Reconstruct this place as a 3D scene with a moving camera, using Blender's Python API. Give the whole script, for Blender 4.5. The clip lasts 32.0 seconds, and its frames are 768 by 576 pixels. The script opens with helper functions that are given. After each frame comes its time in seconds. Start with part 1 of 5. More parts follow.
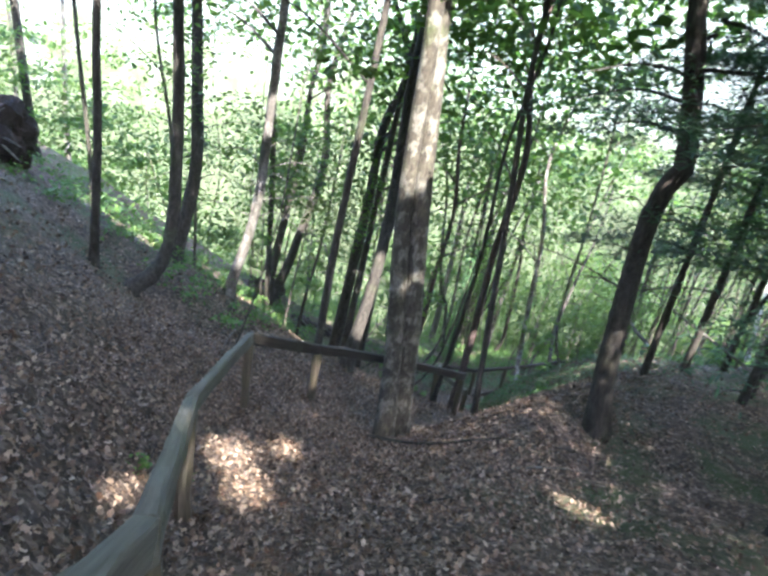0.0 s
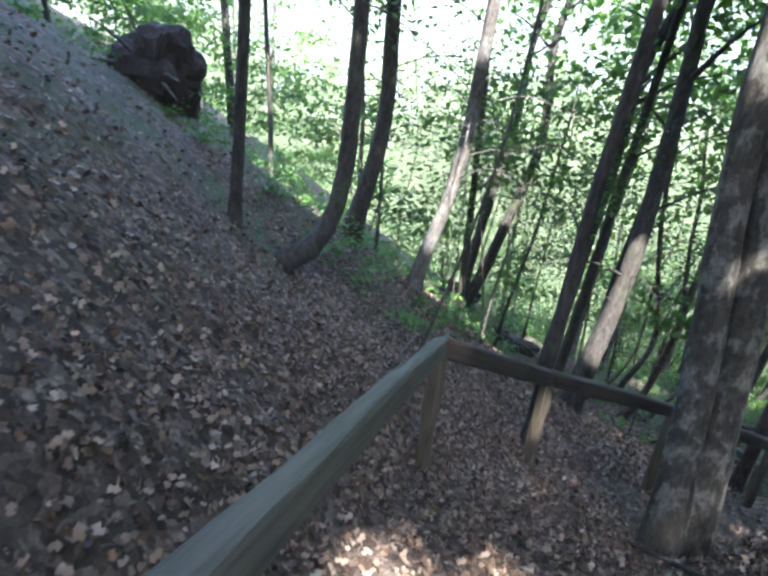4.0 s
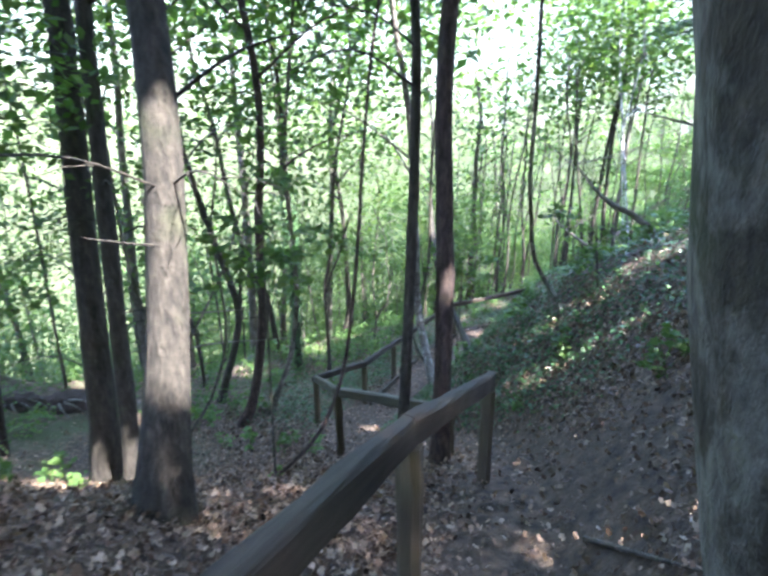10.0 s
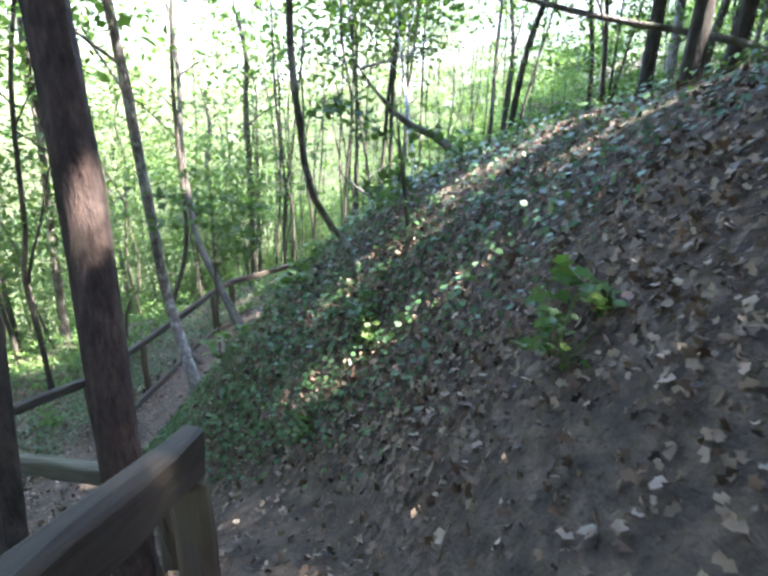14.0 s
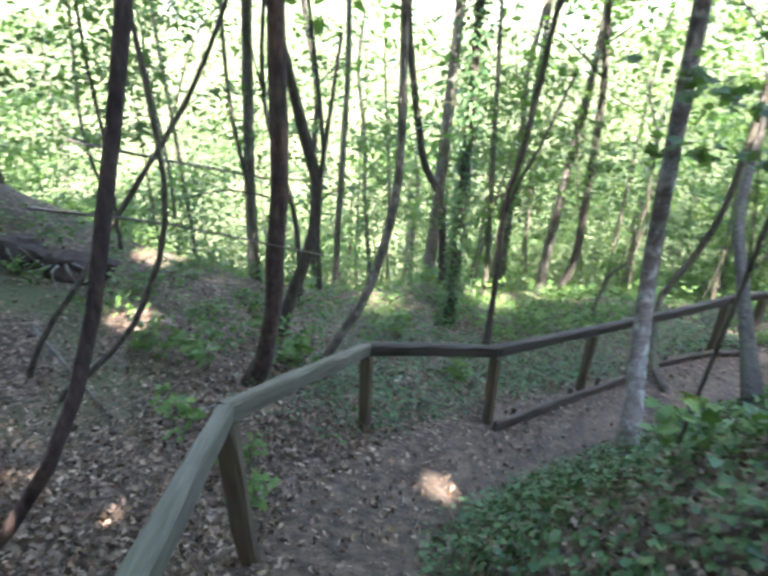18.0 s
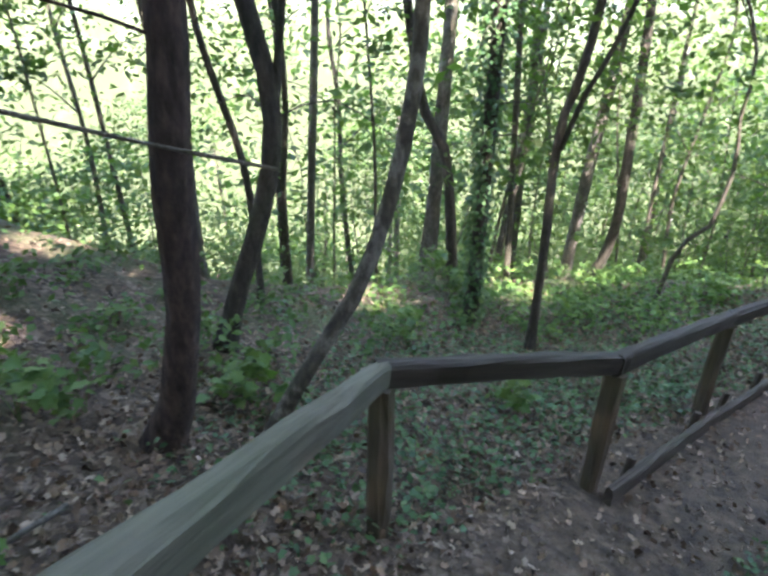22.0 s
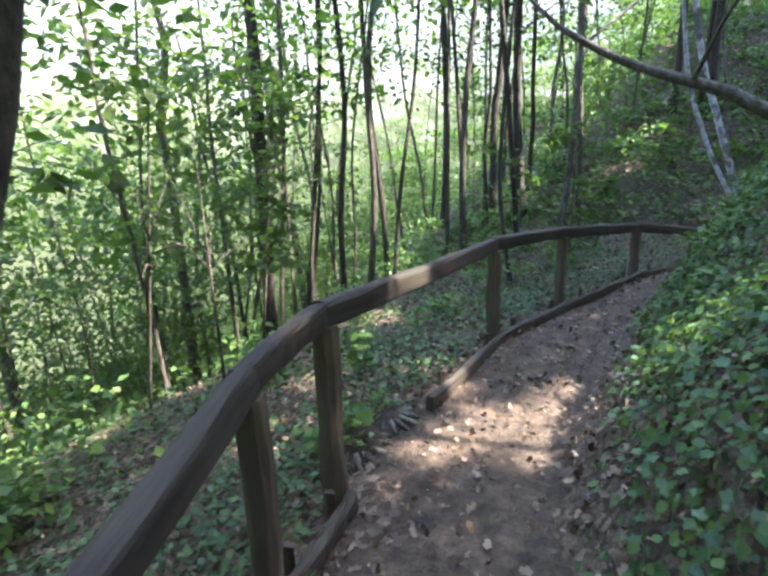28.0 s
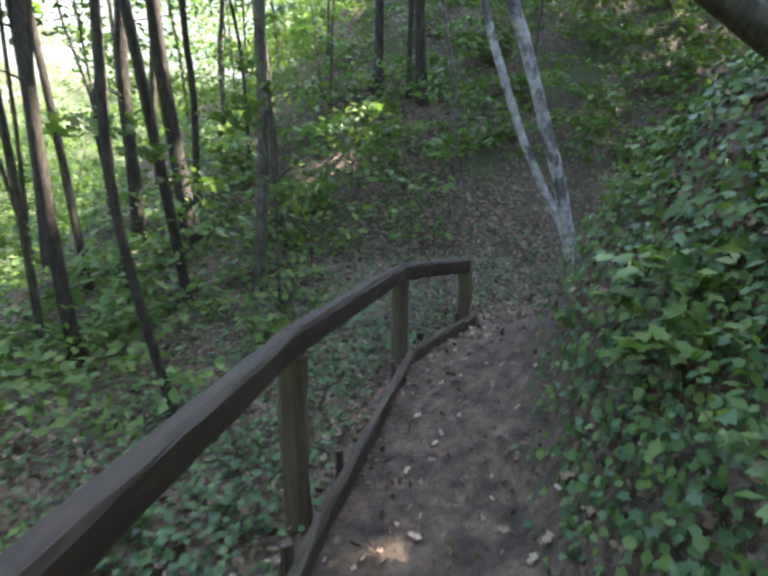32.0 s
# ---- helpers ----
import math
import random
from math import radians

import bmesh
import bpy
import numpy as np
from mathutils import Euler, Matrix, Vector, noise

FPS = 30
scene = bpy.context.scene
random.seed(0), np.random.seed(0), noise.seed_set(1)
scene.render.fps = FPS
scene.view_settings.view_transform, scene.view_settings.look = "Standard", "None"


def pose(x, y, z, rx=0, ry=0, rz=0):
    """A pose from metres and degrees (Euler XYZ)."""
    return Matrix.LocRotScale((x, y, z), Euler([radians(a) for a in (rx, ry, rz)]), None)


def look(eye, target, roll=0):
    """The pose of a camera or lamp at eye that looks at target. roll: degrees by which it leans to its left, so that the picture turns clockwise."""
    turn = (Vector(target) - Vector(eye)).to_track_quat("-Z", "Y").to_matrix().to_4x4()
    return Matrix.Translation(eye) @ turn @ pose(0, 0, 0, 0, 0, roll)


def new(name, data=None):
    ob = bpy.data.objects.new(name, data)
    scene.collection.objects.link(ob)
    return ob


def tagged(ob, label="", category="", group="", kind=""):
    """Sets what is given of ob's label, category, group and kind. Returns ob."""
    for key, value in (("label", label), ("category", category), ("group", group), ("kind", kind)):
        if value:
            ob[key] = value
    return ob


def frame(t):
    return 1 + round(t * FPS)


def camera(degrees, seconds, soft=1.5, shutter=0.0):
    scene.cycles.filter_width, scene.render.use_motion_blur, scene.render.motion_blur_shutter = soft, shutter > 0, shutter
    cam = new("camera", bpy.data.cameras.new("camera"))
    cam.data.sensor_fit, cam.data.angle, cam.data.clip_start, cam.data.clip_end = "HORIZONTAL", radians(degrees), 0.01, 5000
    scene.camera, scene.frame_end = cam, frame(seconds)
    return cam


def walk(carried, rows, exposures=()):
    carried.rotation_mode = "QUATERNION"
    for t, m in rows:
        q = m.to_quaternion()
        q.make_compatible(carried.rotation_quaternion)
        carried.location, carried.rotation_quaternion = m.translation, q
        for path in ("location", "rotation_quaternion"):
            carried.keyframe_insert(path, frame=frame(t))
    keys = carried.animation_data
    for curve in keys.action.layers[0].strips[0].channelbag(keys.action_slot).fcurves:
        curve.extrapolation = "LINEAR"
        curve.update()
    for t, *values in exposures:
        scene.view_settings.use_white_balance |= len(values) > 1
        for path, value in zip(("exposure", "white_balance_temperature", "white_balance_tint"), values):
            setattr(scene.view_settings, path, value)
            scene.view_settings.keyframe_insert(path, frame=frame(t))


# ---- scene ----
cam = camera(71.7, 32.0, soft=2.8, shutter=0.3)
PATH = [
    (0, (0.201, -0.825, 2.133), (0.296, 1.054, 1.455), 10.8),
    (0.5, (0.228, -0.486, 1.964), (0.136, 1.378, 1.245), 9.4),
    (1, (0.185, -0.173, 1.815), (-0.125, 1.644, 1.039), 9.5),
    (1.5, (0.133, 0.117, 1.664), (-0.386, 1.86, 0.832), 8.1),
    (2, (0.045, 0.393, 1.511), (-0.586, 2.092, 0.666), 7.6),
    (2.5, (-0.057, 0.65, 1.331), (-0.777, 2.327, 0.513), 7.6),
    (4.5, (-0.433, 2.054, 0.68), (-0.922, 3.861, -0.023), 8.0),
    (5, (-0.499, 2.442, 0.573), (-0.894, 4.281, -0.108), 8.8),
    (5.5, (-0.503, 2.812, 0.418), (-0.865, 4.665, -0.242), 7.7),
    (6, (-0.495, 3.161, 0.293), (-0.8, 5.009, -0.409), 7.5),
    (6.5, (-0.553, 3.457, 0.197), (-0.745, 5.301, -0.554), 7.8),
    (7, (-0.537, 3.721, 0.117), (-0.687, 5.562, -0.651), 6.1),
    (7.5, (-0.475, 3.968, 0.006), (-0.564, 5.803, -0.784), 4.2),
    (8, (-0.428, 4.248, -0.081), (-0.388, 6.062, -0.922), 3.4),
    (8.5, (-0.362, 4.513, -0.231), (-0.147, 6.321, -1.058), 2.5),
    (9, (-0.244, 4.851, -0.404), (0.135, 6.641, -1.213), 1.4),
    (9.5, (-0.088, 5.211, -0.581), (0.56, 6.965, -1.292), -0.1),
    (10, (0.104, 5.523, -0.754), (1.019, 7.188, -1.378), -0.2),
    (10.5, (0.318, 5.723, -0.927), (1.429, 7.269, -1.541), 0.2),
    (11, (0.494, 5.933, -1.065), (1.758, 7.334, -1.729), 0.7),
    (11.5, (0.677, 6.149, -1.187), (2.021, 7.445, -1.902), 1.3),
    (12, (0.921, 6.26, -1.356), (2.333, 7.473, -2.087), 0.2),
    (12.5, (1.156, 6.436, -1.479), (2.627, 7.571, -2.219), 1.1),
    (13, (1.425, 6.67, -1.6), (2.891, 7.826, -2.316), 1.9),
    (13.5, (1.678, 6.901, -1.691), (3.148, 8.075, -2.37), 1.4),
    (15.5, (2.46, 7.857, -1.917), (3.864, 9.068, -2.665), 5.5),
    (16, (2.665, 8.146, -2.087), (3.943, 9.477, -2.858), 6.3),
    (16.5, (2.906, 8.46, -2.253), (3.957, 9.973, -3.031), 7.8),
    (17, (3.149, 8.779, -2.419), (3.876, 10.463, -3.214), 7.0),
    (17.5, (3.301, 9.085, -2.513), (3.623, 10.876, -3.343), 5.4),
    (18, (3.315, 9.332, -2.595), (3.213, 11.133, -3.458), 3.0),
    (18.5, (3.246, 9.571, -2.715), (2.81, 11.324, -3.572), 3.4),
    (19, (3.146, 9.811, -2.891), (2.579, 11.535, -3.731), 2.7),
    (19.5, (3.072, 10.091, -3.068), (2.506, 11.819, -3.901), 2.0),
    (20, (3.034, 10.381, -3.256), (2.546, 12.132, -4.092), 1.3),
    (20.5, (2.999, 10.653, -3.428), (2.644, 12.431, -4.272), 1.6),
    (21, (2.958, 10.931, -3.556), (2.649, 12.713, -4.409), 1.8),
    (21.5, (2.979, 11.159, -3.694), (2.757, 12.955, -4.546), 0.4),
    (22, (2.993, 11.393, -3.822), (2.978, 13.209, -4.66), 1.6),
    (22.5, (2.984, 11.657, -3.95), (3.135, 13.481, -4.758), 3.9),
    (23, (3.056, 12.028, -4.032), (3.412, 13.856, -4.761), 0.2),
    (23.5, (3.265, 12.388, -4.169), (3.99, 14.128, -4.836), 0.2),
    (24, (3.564, 12.749, -4.341), (4.501, 14.4, -4.971), 0.5),
    (24.5, (3.915, 13.088, -4.503), (4.889, 14.728, -5.104), -0.4),
    (25, (4.308, 13.421, -4.62), (5.389, 14.998, -5.207), 0.8),
    (25.5, (4.731, 13.712, -4.713), (6.016, 15.146, -5.255), 1.2),
    (26, (5.153, 13.996, -4.784), (6.55, 15.335, -5.292), -1.2),
    (26.5, (5.568, 14.257, -4.854), (7.059, 15.493, -5.352), -3.0),
    (28.5, (6.886, 15.062, -4.958), (8.516, 16.113, -5.444), -1.2),
    (29, (7.284, 15.303, -4.994), (8.954, 16.307, -5.444), -1.3),
    (29.5, (7.717, 15.587, -5.004), (9.432, 16.533, -5.406), -0.9),
    (30, (8.24, 15.834, -4.996), (9.985, 16.731, -5.382), -1.7),
    (30.5, (8.803, 15.975, -5.062), (10.601, 16.739, -5.491), -1.3),
    (31, (9.371, 15.993, -5.132), (11.241, 16.502, -5.625), -0.5),
    (31.5, (9.87, 15.983, -5.113), (11.783, 16.225, -5.645), -0.8),
    (32, (10.296, 16.012, -5.075), (12.225, 16.039, -5.604), 0.1),
]
EXPOSURES = [(0.0, 4.75, 5900, 16.5), (6.0, 4.5, 5600, 16.5), (9.0, 4.95, 5650, 17), (12.0, 5.1, 6050, 18), (17.0, 5.4, 6350, 18), (20.0, 4.95, 6400, 18), (23.0, 4.85, 6450, 17.5), (26.0, 4.6, 6200, 19), (29.0, 4.5, 6400, 18.5), (31.0, 4.32, 6500, 17.5), (32.0, 4.65, 6950, 19)]
walk(cam, [(t, look(eye, target, roll)) for t, eye, target, roll in PATH], EXPOSURES)

# ---- world and sun ----
SUN_AZ, SUN_EL = 160.0, 50.0   # degrees clockwise from +y, and above the horizon
world = bpy.data.worlds.new("world")
scene.world = world
world.use_nodes = True
wn = world.node_tree
sky = wn.nodes.new("ShaderNodeTexSky")
sky.sky_type, sky.sun_disc = "NISHITA", False
sky.sun_elevation, sky.sun_rotation = radians(SUN_EL), radians(SUN_AZ)
wn.nodes["Background"].inputs["Strength"].default_value = 0.15
wn.links.new(sky.outputs[0], wn.nodes["Background"].inputs["Color"])
sun = new("sun", bpy.data.lights.new("sun", "SUN"))
sun.data.energy, sun.data.angle, sun.data.color = 2.0, radians(0.6), (1.0, 0.95, 0.86)
to_sun = Vector((math.sin(radians(SUN_AZ)) * math.cos(radians(SUN_EL)), math.cos(radians(SUN_AZ)) * math.cos(radians(SUN_EL)), math.sin(radians(SUN_EL))))
sun.matrix_world = look(tuple(to_sun * 60), (0, 0, 0))

# ---- materials ----
def material(name, rough=0.8):
    m = bpy.data.materials.new(name)
    m.use_nodes = True
    n = m.node_tree.nodes
    b = n["Principled BSDF"]
    b.inputs["Roughness"].default_value = rough
    b.inputs["Specular IOR Level"].default_value = 0.3
    return m, n, m.node_tree.links, b


def ramp(n, stops):
    r = n.new("ShaderNodeValToRGB")
    while len(r.color_ramp.elements) < len(stops):
        r.color_ramp.elements.new(0.5)
    for e, (p, c) in zip(r.color_ramp.elements, stops):
        e.position, e.color = p, (*c, 1)
    return r


def noise_node(n, l, coords, scale, detail=4, stretch=None, rough=0.6):
    if stretch:
        mp = n.new("ShaderNodeMapping")
        mp.inputs["Scale"].default_value = stretch
        l.new(coords, mp.inputs["Vector"])
        coords = mp.outputs[0]
    t = n.new("ShaderNodeTexNoise")
    t.inputs["Scale"].default_value, t.inputs["Detail"].default_value, t.inputs["Roughness"].default_value = scale, detail, rough
    l.new(coords, t.inputs["Vector"])
    return t.outputs["Fac"]


def blend(n, l, fac, a, b, how="MIX"):
    x = n.new("ShaderNodeMix")
    x.data_type, x.blend_type = "RGBA", how
    for value, sock in ((fac, x.inputs[0]), (a, x.inputs[6]), (b, x.inputs[7])):
        if hasattr(value, "is_linked"):
            l.new(value, sock)
        else:
            sock.default_value = value if isinstance(value, float) else (*value, 1)
    return x.outputs[2]


def bump(n, l, b, fac, strength, distance):
    k = n.new("ShaderNodeBump")
    k.inputs["Strength"].default_value, k.inputs["Distance"].default_value = strength, distance
    l.new(fac, k.inputs["Height"])
    l.new(k.outputs[0], b.inputs["Normal"])


def where(n, world_space=False):
    return n.new("ShaderNodeNewGeometry").outputs["Position"] if world_space else n.new("ShaderNodeTexCoord").outputs["Object"]


def bark(name, dark, light, moss=(0.07, 0.09, 0.03), moss_much=0.3, stretch=(7, 7, 2.2), patches=0.0, patch=(0.5, 0.5, 0.45)):
    m, n, l, b = material(name, 0.88)
    p = where(n)
    grain = noise_node(n, l, p, 3.0, 6, stretch)
    broad = noise_node(n, l, p, 2.2, 3)
    c = ramp(n, [(0.3, dark), (0.7, light)])
    l.new(grain, c.inputs[0])
    mm = ramp(n, [(0.55, (0, 0, 0)), (0.75, (moss_much,) * 3)])
    l.new(broad, mm.inputs[0])
    col = blend(n, l, mm.outputs[0], c.outputs[0], moss)
    if patches:
        spots = noise_node(n, l, p, 5.5, 5, (1, 1, 0.7), 0.65)
        pr = ramp(n, [(0.50, (0, 0, 0)), (0.57, (patches,) * 3)])
        l.new(spots, pr.inputs[0])
        col = blend(n, l, pr.outputs[0], col, patch)
    fine = noise_node(n, l, p, 26.0, 6, (1.3, 1.3, 0.55), 0.7)
    fr = ramp(n, [(0.36, (0.45, 0.45, 0.45)), (0.62, (1.25, 1.25, 1.25))])
    l.new(fine, fr.inputs[0])
    col = blend(n, l, 0.8, col, fr.outputs[0], "MULTIPLY")
    l.new(col, b.inputs["Base Color"])
    both = n.new("ShaderNodeMath")
    both.operation = "ADD"
    l.new(grain, both.inputs[0])
    l.new(fine, both.inputs[1])
    bump(n, l, b, both.outputs[0], 0.8, 0.03)
    return m


BARK_DARK = bark("bark_dark", (0.016, 0.0135, 0.0105), (0.064, 0.054, 0.040), moss_much=0.35)
BARK_GREY = bark("bark_grey", (0.055, 0.048, 0.038), (0.13, 0.115, 0.09), moss_much=0.35, stretch=(5, 5, 3), patches=0.45, patch=(0.2, 0.19, 0.165))
BARK_RED = bark("bark_red_brown", (0.024, 0.016, 0.013), (0.095, 0.064, 0.051), moss_much=0.15)
BARK_BIRCH = bark("bark_birch", (0.20, 0.195, 0.19), (0.46, 0.455, 0.44), moss_much=0.3, stretch=(3, 3, 8), patches=0.8, patch=(0.05, 0.045, 0.04))
BARK_PALE = bark("bark_pale_grey", (0.028, 0.023, 0.016), (0.082, 0.070, 0.046), moss_much=0.7, stretch=(4, 4, 2.5), patches=0.65, patch=(0.18, 0.168, 0.132))
BARK_BLOTCH = bark("bark_blotchy", (0.075, 0.062, 0.05), (0.17, 0.15, 0.125), moss_much=0.2, stretch=(3, 3, 5), patches=0.8, patch=(0.29, 0.28, 0.25))
BARK_THIN = bark("bark_sapling", (0.03, 0.026, 0.019), (0.10, 0.088, 0.062), moss_much=0.5)


def wood(name, dark, light, algae, much):
    m, n, l, b = material(name, 0.75)
    p = where(n)
    grain = noise_node(n, l, p, 4.0, 7, (0.6, 9, 9))
    broad = noise_node(n, l, p, 1.6, 3)
    c = ramp(n, [(0.3, dark), (0.72, light)])
    l.new(grain, c.inputs[0])
    a = ramp(n, [(0.45, (0, 0, 0)), (0.7, (much,) * 3)])
    l.new(broad, a.inputs[0])
    l.new(blend(n, l, a.outputs[0], c.outputs[0], algae), b.inputs["Base Color"])
    bump(n, l, b, grain, 0.5, 0.012)
    return m


RAIL_WOOD = wood("rail_wood", (0.011, 0.008, 0.0055), (0.040, 0.030, 0.0205), (0.043, 0.042, 0.025), 0.45)
# paler rail wood: the open light on some beams is put into its colour
RAIL_LIT = wood("open_light_rail_wood", (0.04, 0.036, 0.025), (0.112, 0.101, 0.073), (0.072, 0.078, 0.042), 0.5)
POST_WOOD = wood("post_wood", (0.036, 0.027, 0.018), (0.105, 0.08, 0.052), (0.085, 0.08, 0.035), 0.5)
EDGE_WOOD = wood("edging_wood", (0.022, 0.016, 0.012), (0.07, 0.052, 0.038), (0.05, 0.06, 0.03), 0.4)


def leaf(name, shades, clear=0.45, gloss=0.45):
    """Leaf: shades across single leaves, part of the light passes through."""
    m, n, l, b = material(name, gloss)
    b.inputs["Specular IOR Level"].default_value = 0.25
    g = n.new("ShaderNodeNewGeometry")
    oi = n.new("ShaderNodeObjectInfo")
    c = ramp(n, [(i / max(len(shades) - 1, 1), s) for i, s in enumerate(shades)])
    l.new(g.outputs["Random Per Island"], c.inputs[0])
    hs = n.new("ShaderNodeHueSaturation")
    vr = n.new("ShaderNodeMapRange")
    vr.inputs[3].default_value, vr.inputs[4].default_value = 0.8, 1.2
    l.new(oi.outputs["Random"], vr.inputs[0])
    l.new(vr.outputs[0], hs.inputs["Value"])
    l.new(c.outputs[0], hs.inputs["Color"])
    col = hs.outputs[0]
    vein = noise_node(n, l, where(n), 60.0, 2)
    col = blend(n, l, 0.25, col, blend(n, l, vein, (0.3, 0.3, 0.3), (1.0, 1.0, 1.0)), "MULTIPLY")
    l.new(col, b.inputs["Base Color"])
    if clear:
        t = n.new("ShaderNodeBsdfTranslucent")
        l.new(blend(n, l, 1.0, col, (1.22, 1.35, 0.72), "MULTIPLY"), t.inputs["Color"])
        x = n.new("ShaderNodeMixShader")
        x.inputs[0].default_value = clear
        l.new(b.outputs[0], x.inputs[1])
        l.new(t.outputs[0], x.inputs[2])
        l.new(x.outputs[0], n["Material Output"].inputs["Surface"])
    return m


LEAF = leaf("leaf_green", [(0.042, 0.082, 0.022), (0.06, 0.108, 0.026), (0.082, 0.128, 0.03), (0.05, 0.095, 0.026), (0.098, 0.135, 0.034)], 0.55, 0.6)
LEAF_BLUE = leaf("needle_green", [(0.02, 0.05, 0.025), (0.035, 0.075, 0.035), (0.05, 0.095, 0.04)], 0.25)
IVY = leaf("ivy_leaf", [(0.028, 0.066, 0.026), (0.044, 0.095, 0.036), (0.066, 0.13, 0.044), (0.045, 0.09, 0.038), (0.105, 0.16, 0.055)], 0.2, 0.4)
HERB = leaf("herb_leaf", [(0.05, 0.105, 0.028), (0.075, 0.14, 0.034), (0.11, 0.165, 0.042)], 0.4)
LITTER = leaf("dead_leaf", [(0.03, 0.018, 0.010), (0.14, 0.089, 0.052), (0.27, 0.19, 0.125), (0.06, 0.037, 0.021), (0.33, 0.25, 0.175), (0.11, 0.062, 0.034), (0.024, 0.015, 0.010)], 0.0, 0.55)

GROUND, n, l, b = material("forest_floor", 0.95)
p = where(n, True)
fine, mid, broad = noise_node(n, l, p, 38.0, 6), noise_node(n, l, p, 9.0, 5), noise_node(n, l, p, 0.9, 4)
soil = ramp(n, [(0.3, (0.022, 0.017, 0.0125)), (0.55, (0.08, 0.057, 0.038)), (0.75, (0.15, 0.11, 0.075))])
l.new(mid, soil.inputs[0])
humus = ramp(n, [(0.3, (0.022, 0.015, 0.010)), (0.5, (0.065, 0.044, 0.029)), (0.62, (0.11, 0.078, 0.054)), (0.75, (0.17, 0.13, 0.10))])
l.new(fine, humus.inputs[0])
bare = n.new("ShaderNodeAttribute")
bare.attribute_name = "bare"
mossy = n.new("ShaderNodeAttribute")
mossy.attribute_name = "mossy"
mr = ramp(n, [(0.45, (0, 0, 0)), (0.62, (1, 1, 1))])
l.new(broad, mr.inputs[0])
mm = n.new("ShaderNodeMath")
mm.operation = "MULTIPLY"
l.new(mossy.outputs["Fac"], mm.inputs[0])
l.new(mr.outputs[0], mm.inputs[1])
cells = n.new("ShaderNodeTexVoronoi")
cells.inputs["Scale"].default_value = 24.0
wob = n.new("ShaderNodeTexNoise")
wob.inputs["Scale"].default_value = 30.0
l.new(p, wob.inputs["Vector"])
shift = n.new("ShaderNodeMixRGB")
shift.blend_type = "ADD"
shift.inputs[0].default_value = 0.03
l.new(p, shift.inputs[1])
l.new(wob.outputs["Color"], shift.inputs[2])
l.new(shift.outputs[0], cells.inputs["Vector"])
shade = n.new("ShaderNodeSeparateColor")
l.new(cells.outputs["Color"], shade.inputs[0])
fallen = ramp(n, [(0.0, (0.018, 0.012, 0.008)), (0.3, (0.045, 0.03, 0.019)), (0.6, (0.08, 0.055, 0.036)), (0.85, (0.14, 0.10, 0.07)), (1.0, (0.22, 0.17, 0.125))])
l.new(shade.outputs[0], fallen.inputs[0])
layer = blend(n, l, 0.7, humus.outputs[0], fallen.outputs[0])
green = blend(n, l, mm.outputs[0], layer, (0.045, 0.06, 0.02))
l.new(blend(n, l, bare.outputs["Fac"], green, soil.outputs[0]), b.inputs["Base Color"])
bump(n, l, b, fine, 0.8, 0.05)

# Glowing backdrop: far woods of the valley below, pale hazy sky above, painted in emission
HAZE_GLOW, n, l, b = material("haze_glow", 1.0)
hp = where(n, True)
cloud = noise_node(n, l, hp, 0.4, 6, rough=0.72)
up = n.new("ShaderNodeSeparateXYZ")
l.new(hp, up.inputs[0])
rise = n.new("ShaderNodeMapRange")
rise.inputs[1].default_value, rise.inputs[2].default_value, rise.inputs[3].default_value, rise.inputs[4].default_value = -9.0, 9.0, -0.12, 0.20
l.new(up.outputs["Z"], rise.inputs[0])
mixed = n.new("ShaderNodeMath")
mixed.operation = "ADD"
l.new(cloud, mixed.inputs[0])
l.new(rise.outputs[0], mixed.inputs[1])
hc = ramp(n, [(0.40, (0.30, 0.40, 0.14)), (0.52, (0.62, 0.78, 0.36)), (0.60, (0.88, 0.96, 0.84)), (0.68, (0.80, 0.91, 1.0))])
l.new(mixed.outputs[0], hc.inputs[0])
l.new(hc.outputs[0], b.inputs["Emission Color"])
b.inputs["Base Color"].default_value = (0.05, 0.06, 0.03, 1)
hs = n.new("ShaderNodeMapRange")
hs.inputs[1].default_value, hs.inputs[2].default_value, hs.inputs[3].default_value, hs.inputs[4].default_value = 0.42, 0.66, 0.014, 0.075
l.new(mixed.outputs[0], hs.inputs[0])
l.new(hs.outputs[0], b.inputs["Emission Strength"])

EARTH, n, l, b = material("dark_earth", 0.95)
crumb, lumps = noise_node(n, l, where(n, True), 30.0, 6), noise_node(n, l, where(n, True), 6.0, 4)
er = ramp(n, [(0.32, (0.014, 0.010, 0.008)), (0.55, (0.042, 0.030, 0.023)), (0.75, (0.085, 0.062, 0.047))])
l.new(blend(n, l, 0.5, crumb, lumps), er.inputs[0])
l.new(er.outputs[0], b.inputs["Base Color"])
bump(n, l, b, crumb, 0.9, 0.04)

